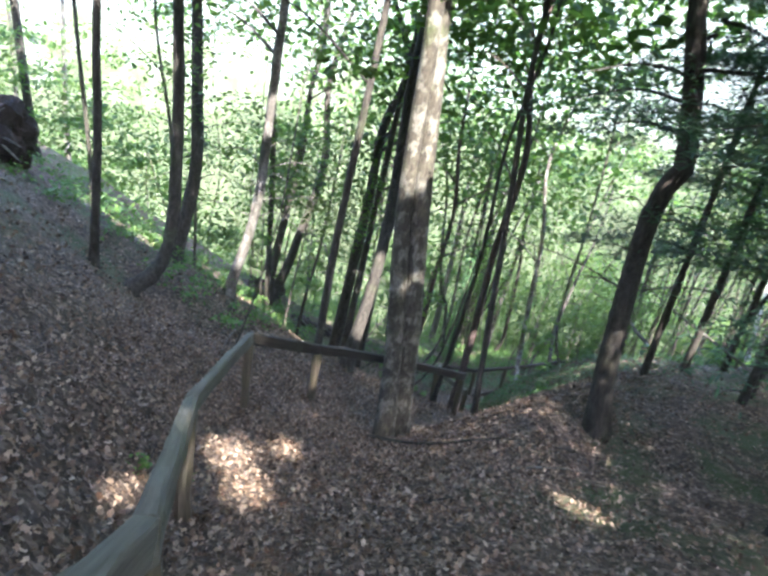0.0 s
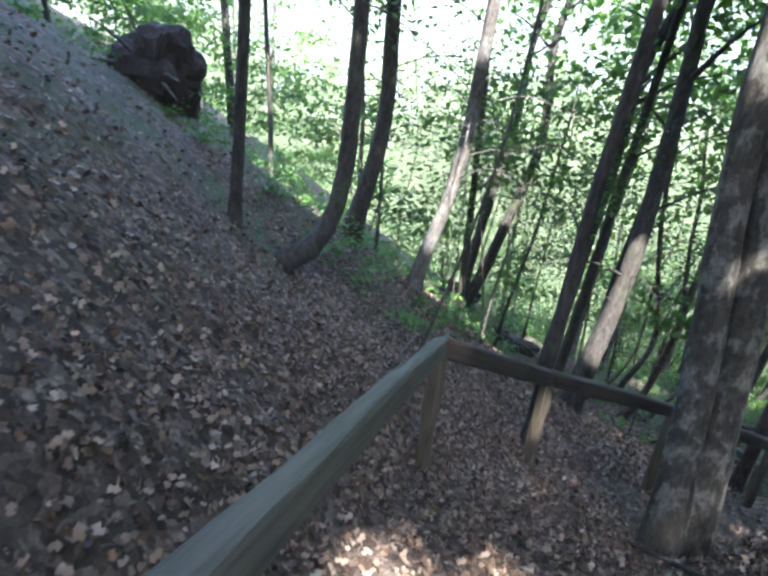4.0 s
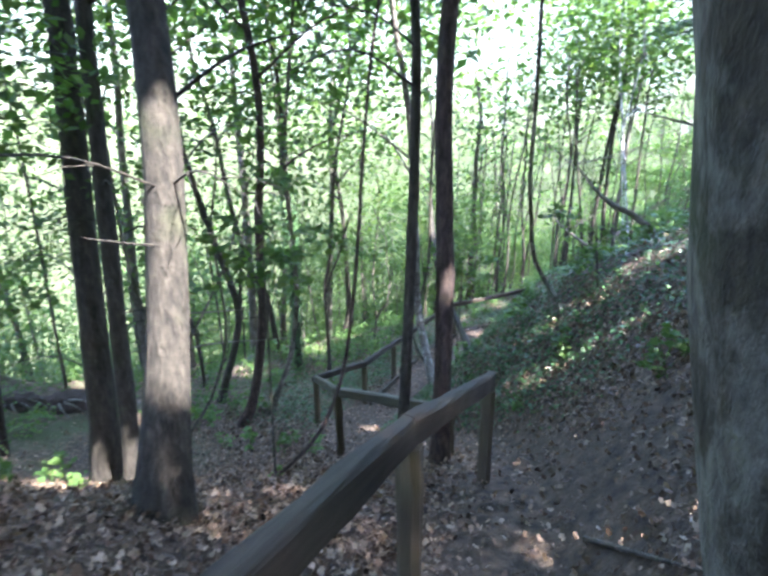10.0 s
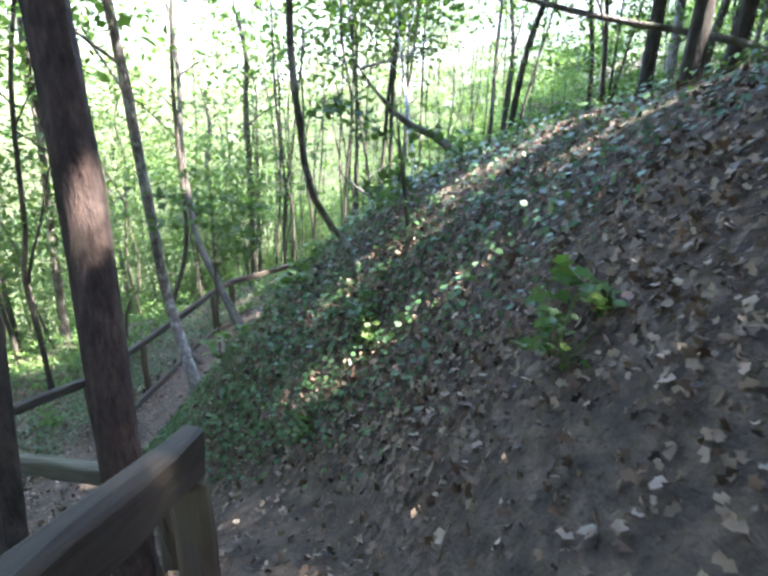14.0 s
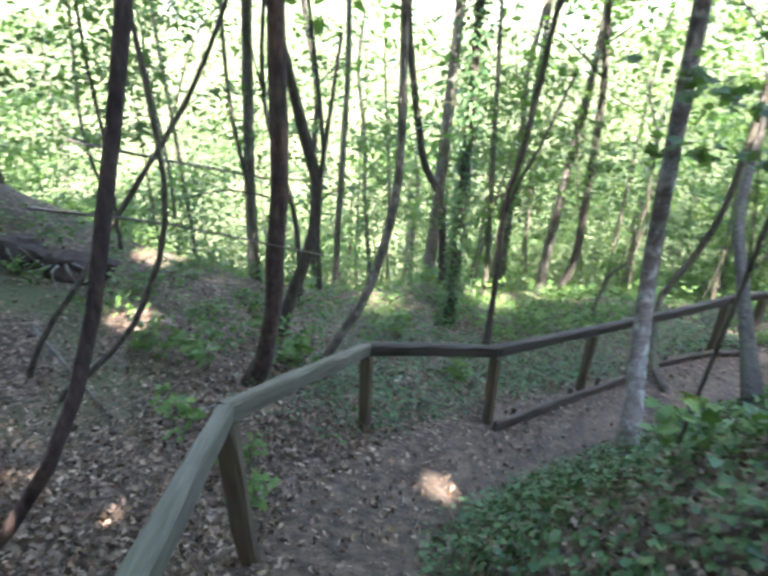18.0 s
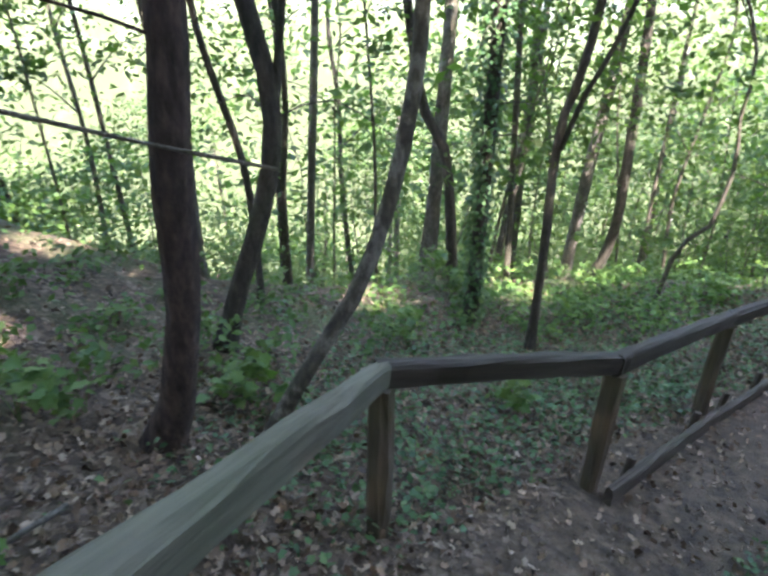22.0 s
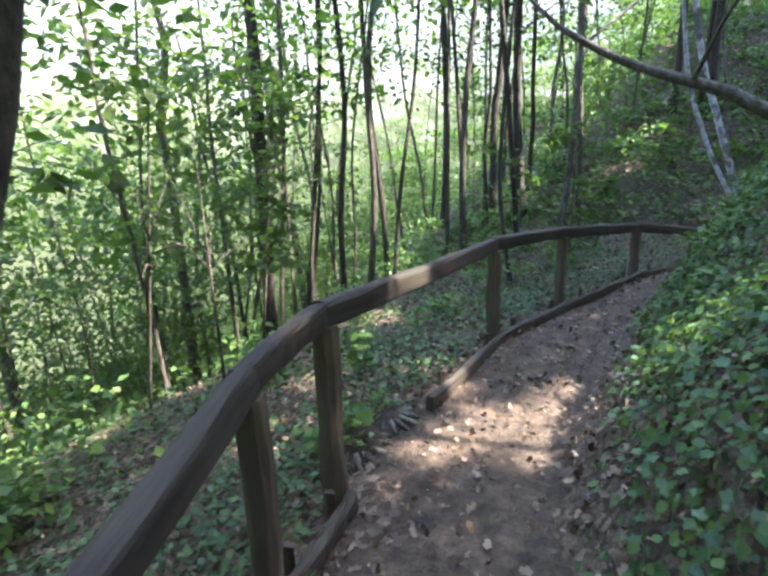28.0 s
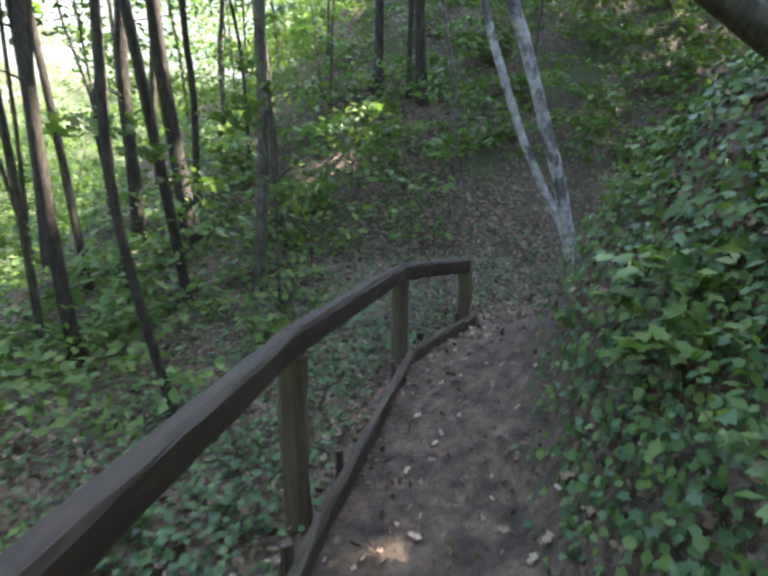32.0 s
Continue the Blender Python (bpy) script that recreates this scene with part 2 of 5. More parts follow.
# ---- lie of the land ----
# line of the footpath: x, y, ground height
TRACK = [
    (0.3, -6.0, 3.4), (0.25, -3.0, 1.75), (0.22, -0.7, 0.62), (0.06, 0.5, 0.0), (-0.42, 2.15, -0.84),
    (-0.53, 3.8, -1.42), (-0.25, 4.93, -1.85), (0.33, 5.8, -2.33), (0.95, 6.35, -2.76),
    (1.75, 6.95, -3.12), (2.6, 7.85, -3.42), (3.3, 8.9, -3.92), (3.25, 9.8, -4.38), (3.05, 10.9, -5.0),
    (3.1, 12.0, -5.62), (3.65, 12.8, -5.9), (4.6, 13.65, -6.22), (5.8, 14.4, -6.4), (7.4, 15.3, -6.42),
    (8.9, 15.95, -6.5), (10.4, 16.02, -6.58), (12.1, 15.87, -6.66), (13.75, 15.4, -6.74), (14.75, 14.6, -6.78),
    (15.3, 13.2, -6.8),
]
# banks beside it: near slope and far slope to the left, the same to the right, flat width to the right
BANKS = [
    (0.6, 0.5, -0.1, -0.05, 1.0), (0.6, 0.5, -0.1, -0.05, 1.0), (0.65, 0.55, -0.08, -0.05, 1.0), (0.85, 0.6, -0.05, -0.03, 1.0), (0.95, 0.62, -0.05, -0.03, 1.0),
    (0.9, 0.55, -0.05, -0.03, 1.0), (0.5, 0.4, 0.0, 0.0, 1.0), (0.38, 0.25, 0.35, 0.1, 0.6), (0.15, 0.1, 1.0, 0.12, 0.35),
    (0.02, 0.1, 1.2, 0.12, 0.15), (0.0, 0.1, 1.25, 0.12, 0.15), (0.0, 0.15, 1.2, 0.15, 0.25), (0.03, 0.4, 1.1, 0.2, 0.4), (0.08, 0.45, 0.95, 0.3, 0.5),
    (0.03, 0.4, 0.8, 0.35, 0.6), (0.0, 0.3, 0.8, 0.4, 0.6), (-0.1, -0.05, 1.1, 0.4, 0.5), (-0.22, -0.08, 1.3, 0.45, 0.42), (-0.25, -0.08, 1.3, 0.45, 0.42),
    (-0.25, -0.06, 1.25, 0.5, 0.42), (-0.2, -0.05, 1.3, 0.55, 0.4), (-0.12, 0.05, 1.5, 0.6, 0.35), (0.1, 0.3, 1.5, 0.6, 0.35), (0.4, 0.45, 1.0, 0.6, 0.5),
    (0.5, 0.5, 0.6, 0.5, 0.8),
]
# local humps and dips: place, rise, width
# the dip at 9.95, 13.95 is added so the sun clears the bank
HUMPS = [(-2.75, 6.15, -0.45, 0.7), (9.95, 13.95, -0.65, 0.8), (13.45, 14.45, 0.8, 0.75)]
def spaced(rows, n):
    rows = np.array(rows); s = np.linspace(0, len(rows) - 1, n)
    return np.stack([np.interp(s, range(len(rows)), c) for c in rows.T], 1)
N = 193
LINE = spaced(TRACK, N); SIDES = spaced(BANKS, N)
for k in range(3):
    LINE[:, k] = np.convolve(np.pad(LINE[:, k], 4, mode="reflect", reflect_type="odd"), np.ones(9) / 9, "valid")
WAY = np.gradient(LINE, axis=0); RUN = np.hypot(WAY[:, 0], WAY[:, 1]); WAY /= RUN[:, None]
def bumps(x, y):
    return (0.05 * np.sin(1.7 * x + 0.6 * y) * np.cos(1.3 * y - 0.4 * x) + 0.03 * np.sin(3.9 * x - 2.1 * y + 1) + 0.02 * np.sin(6.3 * y + 5.2 * x))
def height(x, y):
    """Ground height, worked out from the nearest stretches of the path and the banks beside them."""
    x, y = np.asarray(x, float), np.asarray(y, float)
    ox, oy = x[..., None] - LINE[:, 0], y[..., None] - LINE[:, 1]
    a = ox * WAY[:, 0] + oy * WAY[:, 1]
    b = oy * WAY[:, 0] - ox * WAY[:, 1]
    left, right = np.maximum(b - 0.45, 0), np.maximum(-b - SIDES[:, 4], 0)
    up = SIDES[:, 0] * np.minimum(left, 3.5) + SIDES[:, 1] * np.clip(left - 3.5, 0, 14)
    up += SIDES[:, 2] * np.minimum(right, 1.9) + SIDES[:, 3] * np.clip(right - 1.9, 0, 12)
    h = LINE[:, 2] + WAY[:, 2] * np.clip(a, -1.0, 1.0) + up
    w = RUN / (ox * ox + oy * oy + 0.06) ** 2.6
    near = np.sqrt((ox * ox + oy * oy).min(-1))
    h = (h * w).sum(-1) / w.sum(-1)
    far = 0.45 * np.clip(x - 16.2, 0, 5.5) * np.clip((18.9 - y) / 2.2, 0, 1)
    for cx, cy, up_, wide in HUMPS:
        h = h + up_ * np.exp(-((x - cx) ** 2 + (y - cy) ** 2) / (2 * wide * wide))
    # the hill goes on upwards behind the start
    far = far + 0.4 * np.clip(-4 - y, 0, 40)
    # the valley falls away beyond the lower trees
    edge = y - 18.6 - 0.12 * np.clip(x - 13.0, 0, 30) + 2.4 * np.clip((4 - x) / 3, 0, 1)
    far = far - 0.75 * np.clip(edge, 0, 45) * np.clip(edge / 2.5, 0, 1)
    return h + far + bumps(x, y) * np.clip((near - 0.3) / 0.8, 0.15, 1.0)
def beside(x, y):
    """Distance from the path's middle line, above zero to its left."""
    x, y = np.asarray(x, float), np.asarray(y, float)
    ox, oy = x[..., None] - LINE[:, 0], y[..., None] - LINE[:, 1]
    d = ox * ox + oy * oy
    i = d.argmin(-1)[..., None]
    side = np.take_along_axis(oy * WAY[:, 0] - ox * WAY[:, 1], i, -1)[..., 0]
    return np.sign(side) * np.sqrt(np.take_along_axis(d, i, -1)[..., 0])

# ---- building helpers ----


def mesh_of(name, verts, faces, mat, smooth=False):
    me = bpy.data.meshes.new(name)
    me.from_pydata([tuple(v) for v in np.asarray(verts).tolist()], [], faces if isinstance(faces, list) else np.asarray(faces).tolist())
    me.materials.append(mat)
    if smooth:
        me.polygons.foreach_set("use_smooth", [True] * len(me.polygons))
    me.update()
    return me


def part(name, me, parent, label="", m=None):
    ob = new(name, me)
    ob.parent = parent
    if m is not None:
        ob.matrix_basis = m
    return tagged(ob, label)


def empty(name, at, label, category, group="", kind=""):
    ob = new(name)
    ob.location, ob.empty_display_size = at, 0.1
    return tagged(ob, label, category, group, kind)


def smooth_curve(pts, n):
    """Catmull-Rom through points, n samples."""
    pts = np.asarray(pts, float)
    if len(pts) == 2:
        pts = np.array([pts[0], pts.mean(0), pts[1]])
    ext = np.vstack([2 * pts[0] - pts[1], pts, 2 * pts[-1] - pts[-2]])
    seg = np.linalg.norm(np.diff(pts, axis=0), axis=1)
    cum = np.r_[0, np.cumsum(seg)]
    out = []
    for s in np.linspace(0, cum[-1], n):
        i = min(np.searchsorted(cum, s, "right") - 1, len(seg) - 1)
        u = (s - cum[i]) / max(seg[i], 1e-6)
        a, b, c, d = ext[i : i + 4]
        out.append(0.5 * (2 * b + (c - a) * u + (2 * a - 5 * b + 4 * c - d) * u * u + (3 * b - a - 3 * c + d) * u**3))
    return np.array(out)


def tube(pts, radii, sides=8, rough=0.08, seed=0, cap=True):
    """A tapered, slightly uneven tube along points: verts and faces."""
    pts, radii = np.asarray(pts, float), np.asarray(radii, float)
    r = np.random.default_rng(seed)
    n = len(pts)
    tan = np.gradient(pts, axis=0)
    tan /= np.linalg.norm(tan, axis=1, keepdims=True) + 1e-9
    ref = np.array([1.0, 0.13, 0.0]) if abs(tan[0][0]) < 0.9 else np.array([0.0, 1.0, 0.2])
    verts = []
    ang = np.linspace(0, 2 * np.pi, sides, endpoint=False)
    lump = 1 + rough * np.sin(ang * 2 + r.uniform(0, 6)) + rough * 0.6 * np.sin(ang * 3 + r.uniform(0, 6))
    for i in range(n):
        u = ref - tan[i] * (ref @ tan[i])
        u /= np.linalg.norm(u)
        v = np.cross(tan[i], u)
        k = radii[i] * lump * (1 + rough * 0.7 * r.standard_normal(sides))
        verts.append(pts[i] + k[:, None] * (np.cos(ang)[:, None] * u + np.sin(ang)[:, None] * v))
    verts = np.concatenate(verts)
    faces = [(i * sides + j, i * sides + (j + 1) % sides, (i + 1) * sides + (j + 1) % sides, (i + 1) * sides + j) for i in range(n - 1) for j in range(sides)]
    if cap:
        faces += [tuple(range(sides))[::-1], tuple((n - 1) * sides + j for j in range(sides))]
    return verts, faces


# One leaf, one unit long: a folded hexagon (four triangles), and a lobed one
LEAF_V = np.array([(0, 0, 0), (0.32, 0.26, 0.07), (0.72, 0.22, 0.05), (1, 0, -0.03), (0.72, -0.22, 0.05), (0.32, -0.26, 0.07)])
LEAF_F = [(0, 1, 2, 3), (0, 3, 4, 5)]
LOBED_V = np.array([(0, 0, 0), (0.05, 0.42, 0.03), (0.42, 0.30, 0.05), (0.55, 0.52, 0.02), (0.70, 0.18, 0.05), (1.05, 0, -0.03), (0.70, -0.18, 0.05), (0.55, -0.52, 0.02), (0.42, -0.30, 0.05), (0.05, -0.42, 0.03)])
LOBED_F = [(0, 1, 2), (0, 2, 3, 4), (0, 4, 5), (0, 5, 6), (0, 6, 7, 8), (0, 8, 9)]
NARROW_V = LEAF_V * (1, 0.35, 1)


def turns(yaw, pitch, roll):
    """Turn matrices, one for each entry: roll about x, then pitch about y, then yaw about z."""
    cy, sy, cp, sp, cr, sr = np.cos(yaw), np.sin(yaw), np.cos(pitch), np.sin(pitch), np.cos(roll), np.sin(roll)
    return np.stack([np.stack([cy * cp, cy * sp * sr - sy * cr, cy * sp * cr + sy * sr], -1), np.stack([sy * cp, sy * sp * sr + cy * cr, sy * sp * cr - cy * sr], -1), np.stack([-sp, cp * sr, cp * cr], -1)], -2)


def scatter(name, at, size, yaw, pitch, roll, mat, shape=(LEAF_V, LEAF_F), lean=None, leaves=None):
    """Many single leaves in one mesh. lean: a turn for each, laid over the leaf's own (a slope's)."""
    v0, f0 = shape
    if leaves is None:
        r = turns(yaw, pitch, roll)
        if lean is not None:
            r = lean @ r
        v = np.einsum("nij,kj->nki", r, v0) * size[:, None, None] + at[:, None, :]
    else:
        v = leaves
    n, k = len(at), len(v0)
    me = bpy.data.meshes.new(name)
    sizes = [len(q) for q in f0]
    flat = np.concatenate([np.array(q) for q in f0])
    loops = (flat[None] + (np.arange(n) * k)[:, None]).ravel()
    starts = (np.r_[0, np.cumsum(sizes)[:-1]][None] + (np.arange(n) * len(flat))[:, None]).ravel()
    me.vertices.add(n * k)
    me.vertices.foreach_set("co", v.ravel())
    me.loops.add(len(loops))
    me.loops.foreach_set("vertex_index", loops.astype(np.int32))
    me.polygons.add(len(starts))
    me.polygons.foreach_set("loop_start", starts.astype(np.int32))
    me.update(calc_edges=True)
    me.validate()
    me.materials.append(mat)
    return me


# ---- ground ----
def steps(lo, hi, fine, reach):
    mid = np.arange(lo, hi, fine)
    out = fine * 1.18 ** np.arange(1, 60)
    out = np.cumsum(out)
    out = out[out < reach]
    return np.r_[lo - out[::-1], mid, hi + out]


gx, gy = steps(-7.0, 19.0, 0.14, 900), steps(-3.0, 21.0, 0.14, 900)
GX, GY = np.meshgrid(gx, gy, indexing="ij")
fx, fy = GX.ravel(), GY.ravel()
GZ = np.concatenate([height(fx[i : i + 4000], fy[i : i + 4000]) for i in range(0, len(fx), 4000)])
away = np.concatenate([beside(fx[i : i + 4000], fy[i : i + 4000]) for i in range(0, len(fx), 4000)])
nx, ny = len(gx), len(gy)
quads = [(i * ny + j, (i + 1) * ny + j, (i + 1) * ny + j + 1, i * ny + j + 1) for i in range(nx - 1) for j in range(ny - 1)]
ground_mesh = mesh_of("ground", np.stack([fx, fy, GZ], 1), quads, GROUND, True)
bare_attr = ground_mesh.attributes.new("bare", "FLOAT", "POINT")
wobble = 0.12 * np.sin(2.3 * fx + 1.1 * fy) + 0.08 * np.sin(5.1 * fy - 3.3 * fx)
scuffed = np.clip((-away - 0.2) / 0.3, 0, 1) * np.clip((1.2 + 2 * wobble + away) / 0.4, 0, 1) * np.clip((fy - 6.3) / 0.8, 0, 1) * np.clip((8.3 - fy) / 0.6, 0, 1)
bare_attr.data.foreach_set("value", np.clip((0.62 + wobble - np.abs(away)) / 0.3, 0, 1) * np.clip((fy - 3.5) / 3.0, 0.25, 1) * (1 - scuffed) + scuffed)
moss_attr = ground_mesh.attributes.new("mossy", "FLOAT", "POINT")
moss_attr.data.foreach_set("value", np.clip((np.abs(away) - 1.5) / 2.0, 0, 1) * 0.9)
tagged(new("ground", ground_mesh), "sloping forest floor of dark soil under brown leaf litter", "ground", kind="structure")

# Glowing ring painted as bright haze over the valley, far beyond the trees
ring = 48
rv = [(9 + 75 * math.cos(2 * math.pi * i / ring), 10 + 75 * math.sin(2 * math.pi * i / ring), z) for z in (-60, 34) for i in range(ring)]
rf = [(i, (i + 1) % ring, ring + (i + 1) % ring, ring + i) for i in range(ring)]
tagged(new("backdrop", mesh_of("backdrop", rv, rf, HAZE_GLOW, True)), "glowing backdrop painted as pale bright haze beyond the wood", "backdrop", kind="structure")


# ---- railings ----
def board(length, wide, tall, seed, segs=6, wear=0.006, corner=0.02):
    """A squared timber along x with rounded, worn edges."""
    r = np.random.default_rng(seed)
    c = min(corner, wide * 0.4, tall * 0.4)
    w, h = wide / 2, tall / 2
    prof = np.array([(-w, -h + c), (-w, h - c), (-w + c * 0.35, h - c * 0.35), (-w + c, h), (w - c, h), (w - c * 0.35, h - c * 0.35), (w, h - c), (w, -h + c), (w - c, -h), (-w + c, -h)])
    k = len(prof)
    v = []
    bend = r.uniform(-0.012, 0.012, 2)
    for i in range(segs + 1):
        u = i / segs
        ring_ = prof * (1 + r.normal(0, wear * 4, (k, 1))) + r.normal(0, wear * 0.5, (k, 2)) + bend * math.sin(math.pi * u)
        v += [(u * length + r.normal(0, 0.004) * (i in (0, segs)), a, b_) for a, b_ in ring_]
    f = [(i * k + j, i * k + (j + 1) % k, (i + 1) * k + (j + 1) % k, (i + 1) * k + j) for i in range(segs) for j in range(k)]
    f += [tuple(range(k))[::-1], tuple(segs * k + j for j in range(k))]
    return v, f


def along(p, q, side=(1, 0, 0)):
    """Pose with x from p towards q and z as upright as can be."""
    p, q = Vector(p), Vector(q)
    x = (q - p).normalized()
    y = Vector((0, 0, 1)).cross(x)
    y = y.normalized() if y.length > 0.2 else Vector(side).cross(x).normalized()
    z = x.cross(y)
    return Matrix(((x.x, y.x, z.x, p.x), (x.y, y.y, z.y, p.y), (x.z, y.z, z.z, p.z), (0, 0, 0, 1)))


def railing(stops, label, posts, lean, seed, tall=0.14, wide=0.085, grey=()):
    """Handrail: squared beams from stop to stop, on posts that stand in the ground. Stops: x, y, height of the beam's top."""
    at = Vector((stops[0][0], stops[0][1], float(height(*stops[0][:2]))))
    thing = empty("handrail", at, label, "railing")
    home = Matrix.Translation(-at)
    for i, (p, q) in enumerate(zip(stops, stops[1:])):
        a, b_ = Vector(p) - Vector((0, 0, 0.5 * tall)), Vector(q) - Vector((0, 0, 0.5 * tall))
        d = (b_ - a).normalized()
        a, b_ = a - d * 0.035, b_ + d * 0.035 - Vector((0, 0, 0.004))
        v, f = board((b_ - a).length, wide, tall, seed + i, 10)
        part("rail", mesh_of("rail", v, f, RAIL_LIT if i in grey else RAIL_WOOD), thing, "weathered beam, open light put into its pale grey" if i in grey else "", home @ along(a, b_))
    for i, (k, (lx, ly)) in enumerate(zip(posts, lean)):
        x, y, top = stops[k]
        foot = Vector((x + lx, y + ly, float(height(x + lx, y + ly)) - 0.12))
        head = Vector((x, y, top - tall + 0.004))
        v, f = board((head - foot).length, 0.10, 0.10, seed + 40 + i, 5, 0.008, 0.025)
        nxt, prv = stops[min(k + 1, len(stops) - 1)], stops[max(k - 1, 0)]
        m = along(foot, head, (prv[1] - nxt[1], nxt[0] - prv[0], 0))
        part("post", mesh_of("post", v, f, POST_WOOD), thing, "", home @ m)
    return thing


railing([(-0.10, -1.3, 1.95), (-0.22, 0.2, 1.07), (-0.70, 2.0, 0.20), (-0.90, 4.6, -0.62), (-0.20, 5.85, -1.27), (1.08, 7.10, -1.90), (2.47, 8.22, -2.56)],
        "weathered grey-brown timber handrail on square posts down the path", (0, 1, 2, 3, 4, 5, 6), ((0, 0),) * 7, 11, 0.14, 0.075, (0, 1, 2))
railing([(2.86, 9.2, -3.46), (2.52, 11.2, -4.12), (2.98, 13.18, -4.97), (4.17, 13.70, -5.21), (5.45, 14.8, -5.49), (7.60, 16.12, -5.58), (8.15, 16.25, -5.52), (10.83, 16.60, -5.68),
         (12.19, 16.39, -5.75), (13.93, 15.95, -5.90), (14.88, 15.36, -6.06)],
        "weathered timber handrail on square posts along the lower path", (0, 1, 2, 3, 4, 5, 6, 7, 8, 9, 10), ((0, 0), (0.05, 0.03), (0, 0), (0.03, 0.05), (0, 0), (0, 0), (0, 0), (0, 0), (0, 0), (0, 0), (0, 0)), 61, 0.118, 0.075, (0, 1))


def edging(stops, seed):
    """Boards on edge that hold the path on its downhill side, with short pegs."""
    for i, (p, q) in enumerate(zip(stops, stops[1:])):
        a = Vector((*p, float(height(*p)) + 0.03))
        b_ = Vector((*q, float(height(*q)) + 0.03))
        thing = empty("path_edging", a, "dark weathered timber edging board along the path, half sunk in soil", "path edging", "edging boards of the path")
        v, f = board((b_ - a).length * 1.01, 0.05, 0.14, seed + i, 8, 0.008)
        home = Matrix.Translation(-a)
        part("edge_board", mesh_of("edge_board", v, f, EDGE_WOOD), thing, "", home @ along(a, b_))
        for u in (0.2, 0.8):
            c = a.lerp(b_, u)
            off = (b_ - a).normalized().cross(Vector((0, 0, 1))) * -0.055
            vv, ff = board(0.32, 0.045, 0.045, seed + 70 + i, 2)
            part("peg", mesh_of("peg", vv, ff, EDGE_WOOD), thing, "", home @ along(c + off + Vector((0, 0, -0.2)), c + off + Vector((0.01, 0, 0.12)), off))


edging([(4.25, 13.62), (5.52, 14.70), (6.35, 15.30)], 101)
edging([(6.6, 15.50), (7.6, 16.03), (8.16, 16.16)], 141)
edging([(9.2, 16.34), (10.84, 16.50), (12.15, 16.29), (13.88, 15.86), (14.78, 15.28)], 121)

# ---- foliage ----
def crown_mesh(name, n, spread, flat, size, mat, seed, clumps=16, shape=(LEAF_V, LEAF_F), hang=0.25):
    """A cloud of single leaves gathered in clumps, round the origin."""
    r = np.random.default_rng(seed)
    c = r.normal(0, 1, (clumps, 3))
    c /= np.linalg.norm(c, axis=1, keepdims=True)
    c *= r.uniform(0.25, 1.0, (clumps, 1)) ** 0.6 * spread
    c[:, 2] *= flat
    pick = r.integers(0, clumps, n)
    off = r.normal(0, 1, (n, 3)) * (0.19 * spread, 0.19 * spread, 0.06 * spread)
    at = c[pick] + off
    return scatter(name, at, size * r.uniform(0.6, 1.25, n), r.uniform(0, 2 * np.pi, n), r.normal(hang, 0.45, n), r.normal(0, 0.5, n), mat, shape)


PLAIN = (np.array([(0, 0, 0), (0.45, 0.30, 0.06), (1, 0, -0.02), (0.45, -0.30, 0.06)]), [(0, 1, 2), (0, 2, 3)])
CROWNS = [crown_mesh("crown_leaves", 850, 1.5, 0.85, 0.11, LEAF, 20 + k, 34, PLAIN) for k in range(6)]
BUSHES = [crown_mesh("bush_leaves", 1250, 1.7, 0.9, 0.11, LEAF, 30 + k, 44, PLAIN) for k in range(5)]
SPRAYS = [crown_mesh("spray_leaves", 130, 0.62, 0.5, 0.105, LEAF, 40 + k, 7, (LOBED_V, LOBED_F)) for k in range(5)]
FIRS = [crown_mesh("fir_needles", 1100, 1.3, 0.22, 0.125, LEAF_BLUE, 60 + k, 22, (NARROW_V * (1, 1.2, 1), LEAF_F), 0.1) for k in range(3)]
CANOPY = [crown_mesh("canopy_leaves", 380, 2.3, 0.6, 0.34, LEAF, 70 + k, 22, PLAIN) for k in range(3)]
ROOFS = [crown_mesh("canopy_leaves", 340, 2.1, 0.55, 0.21, LEAF, 80 + k, 30, PLAIN) for k in range(4)]


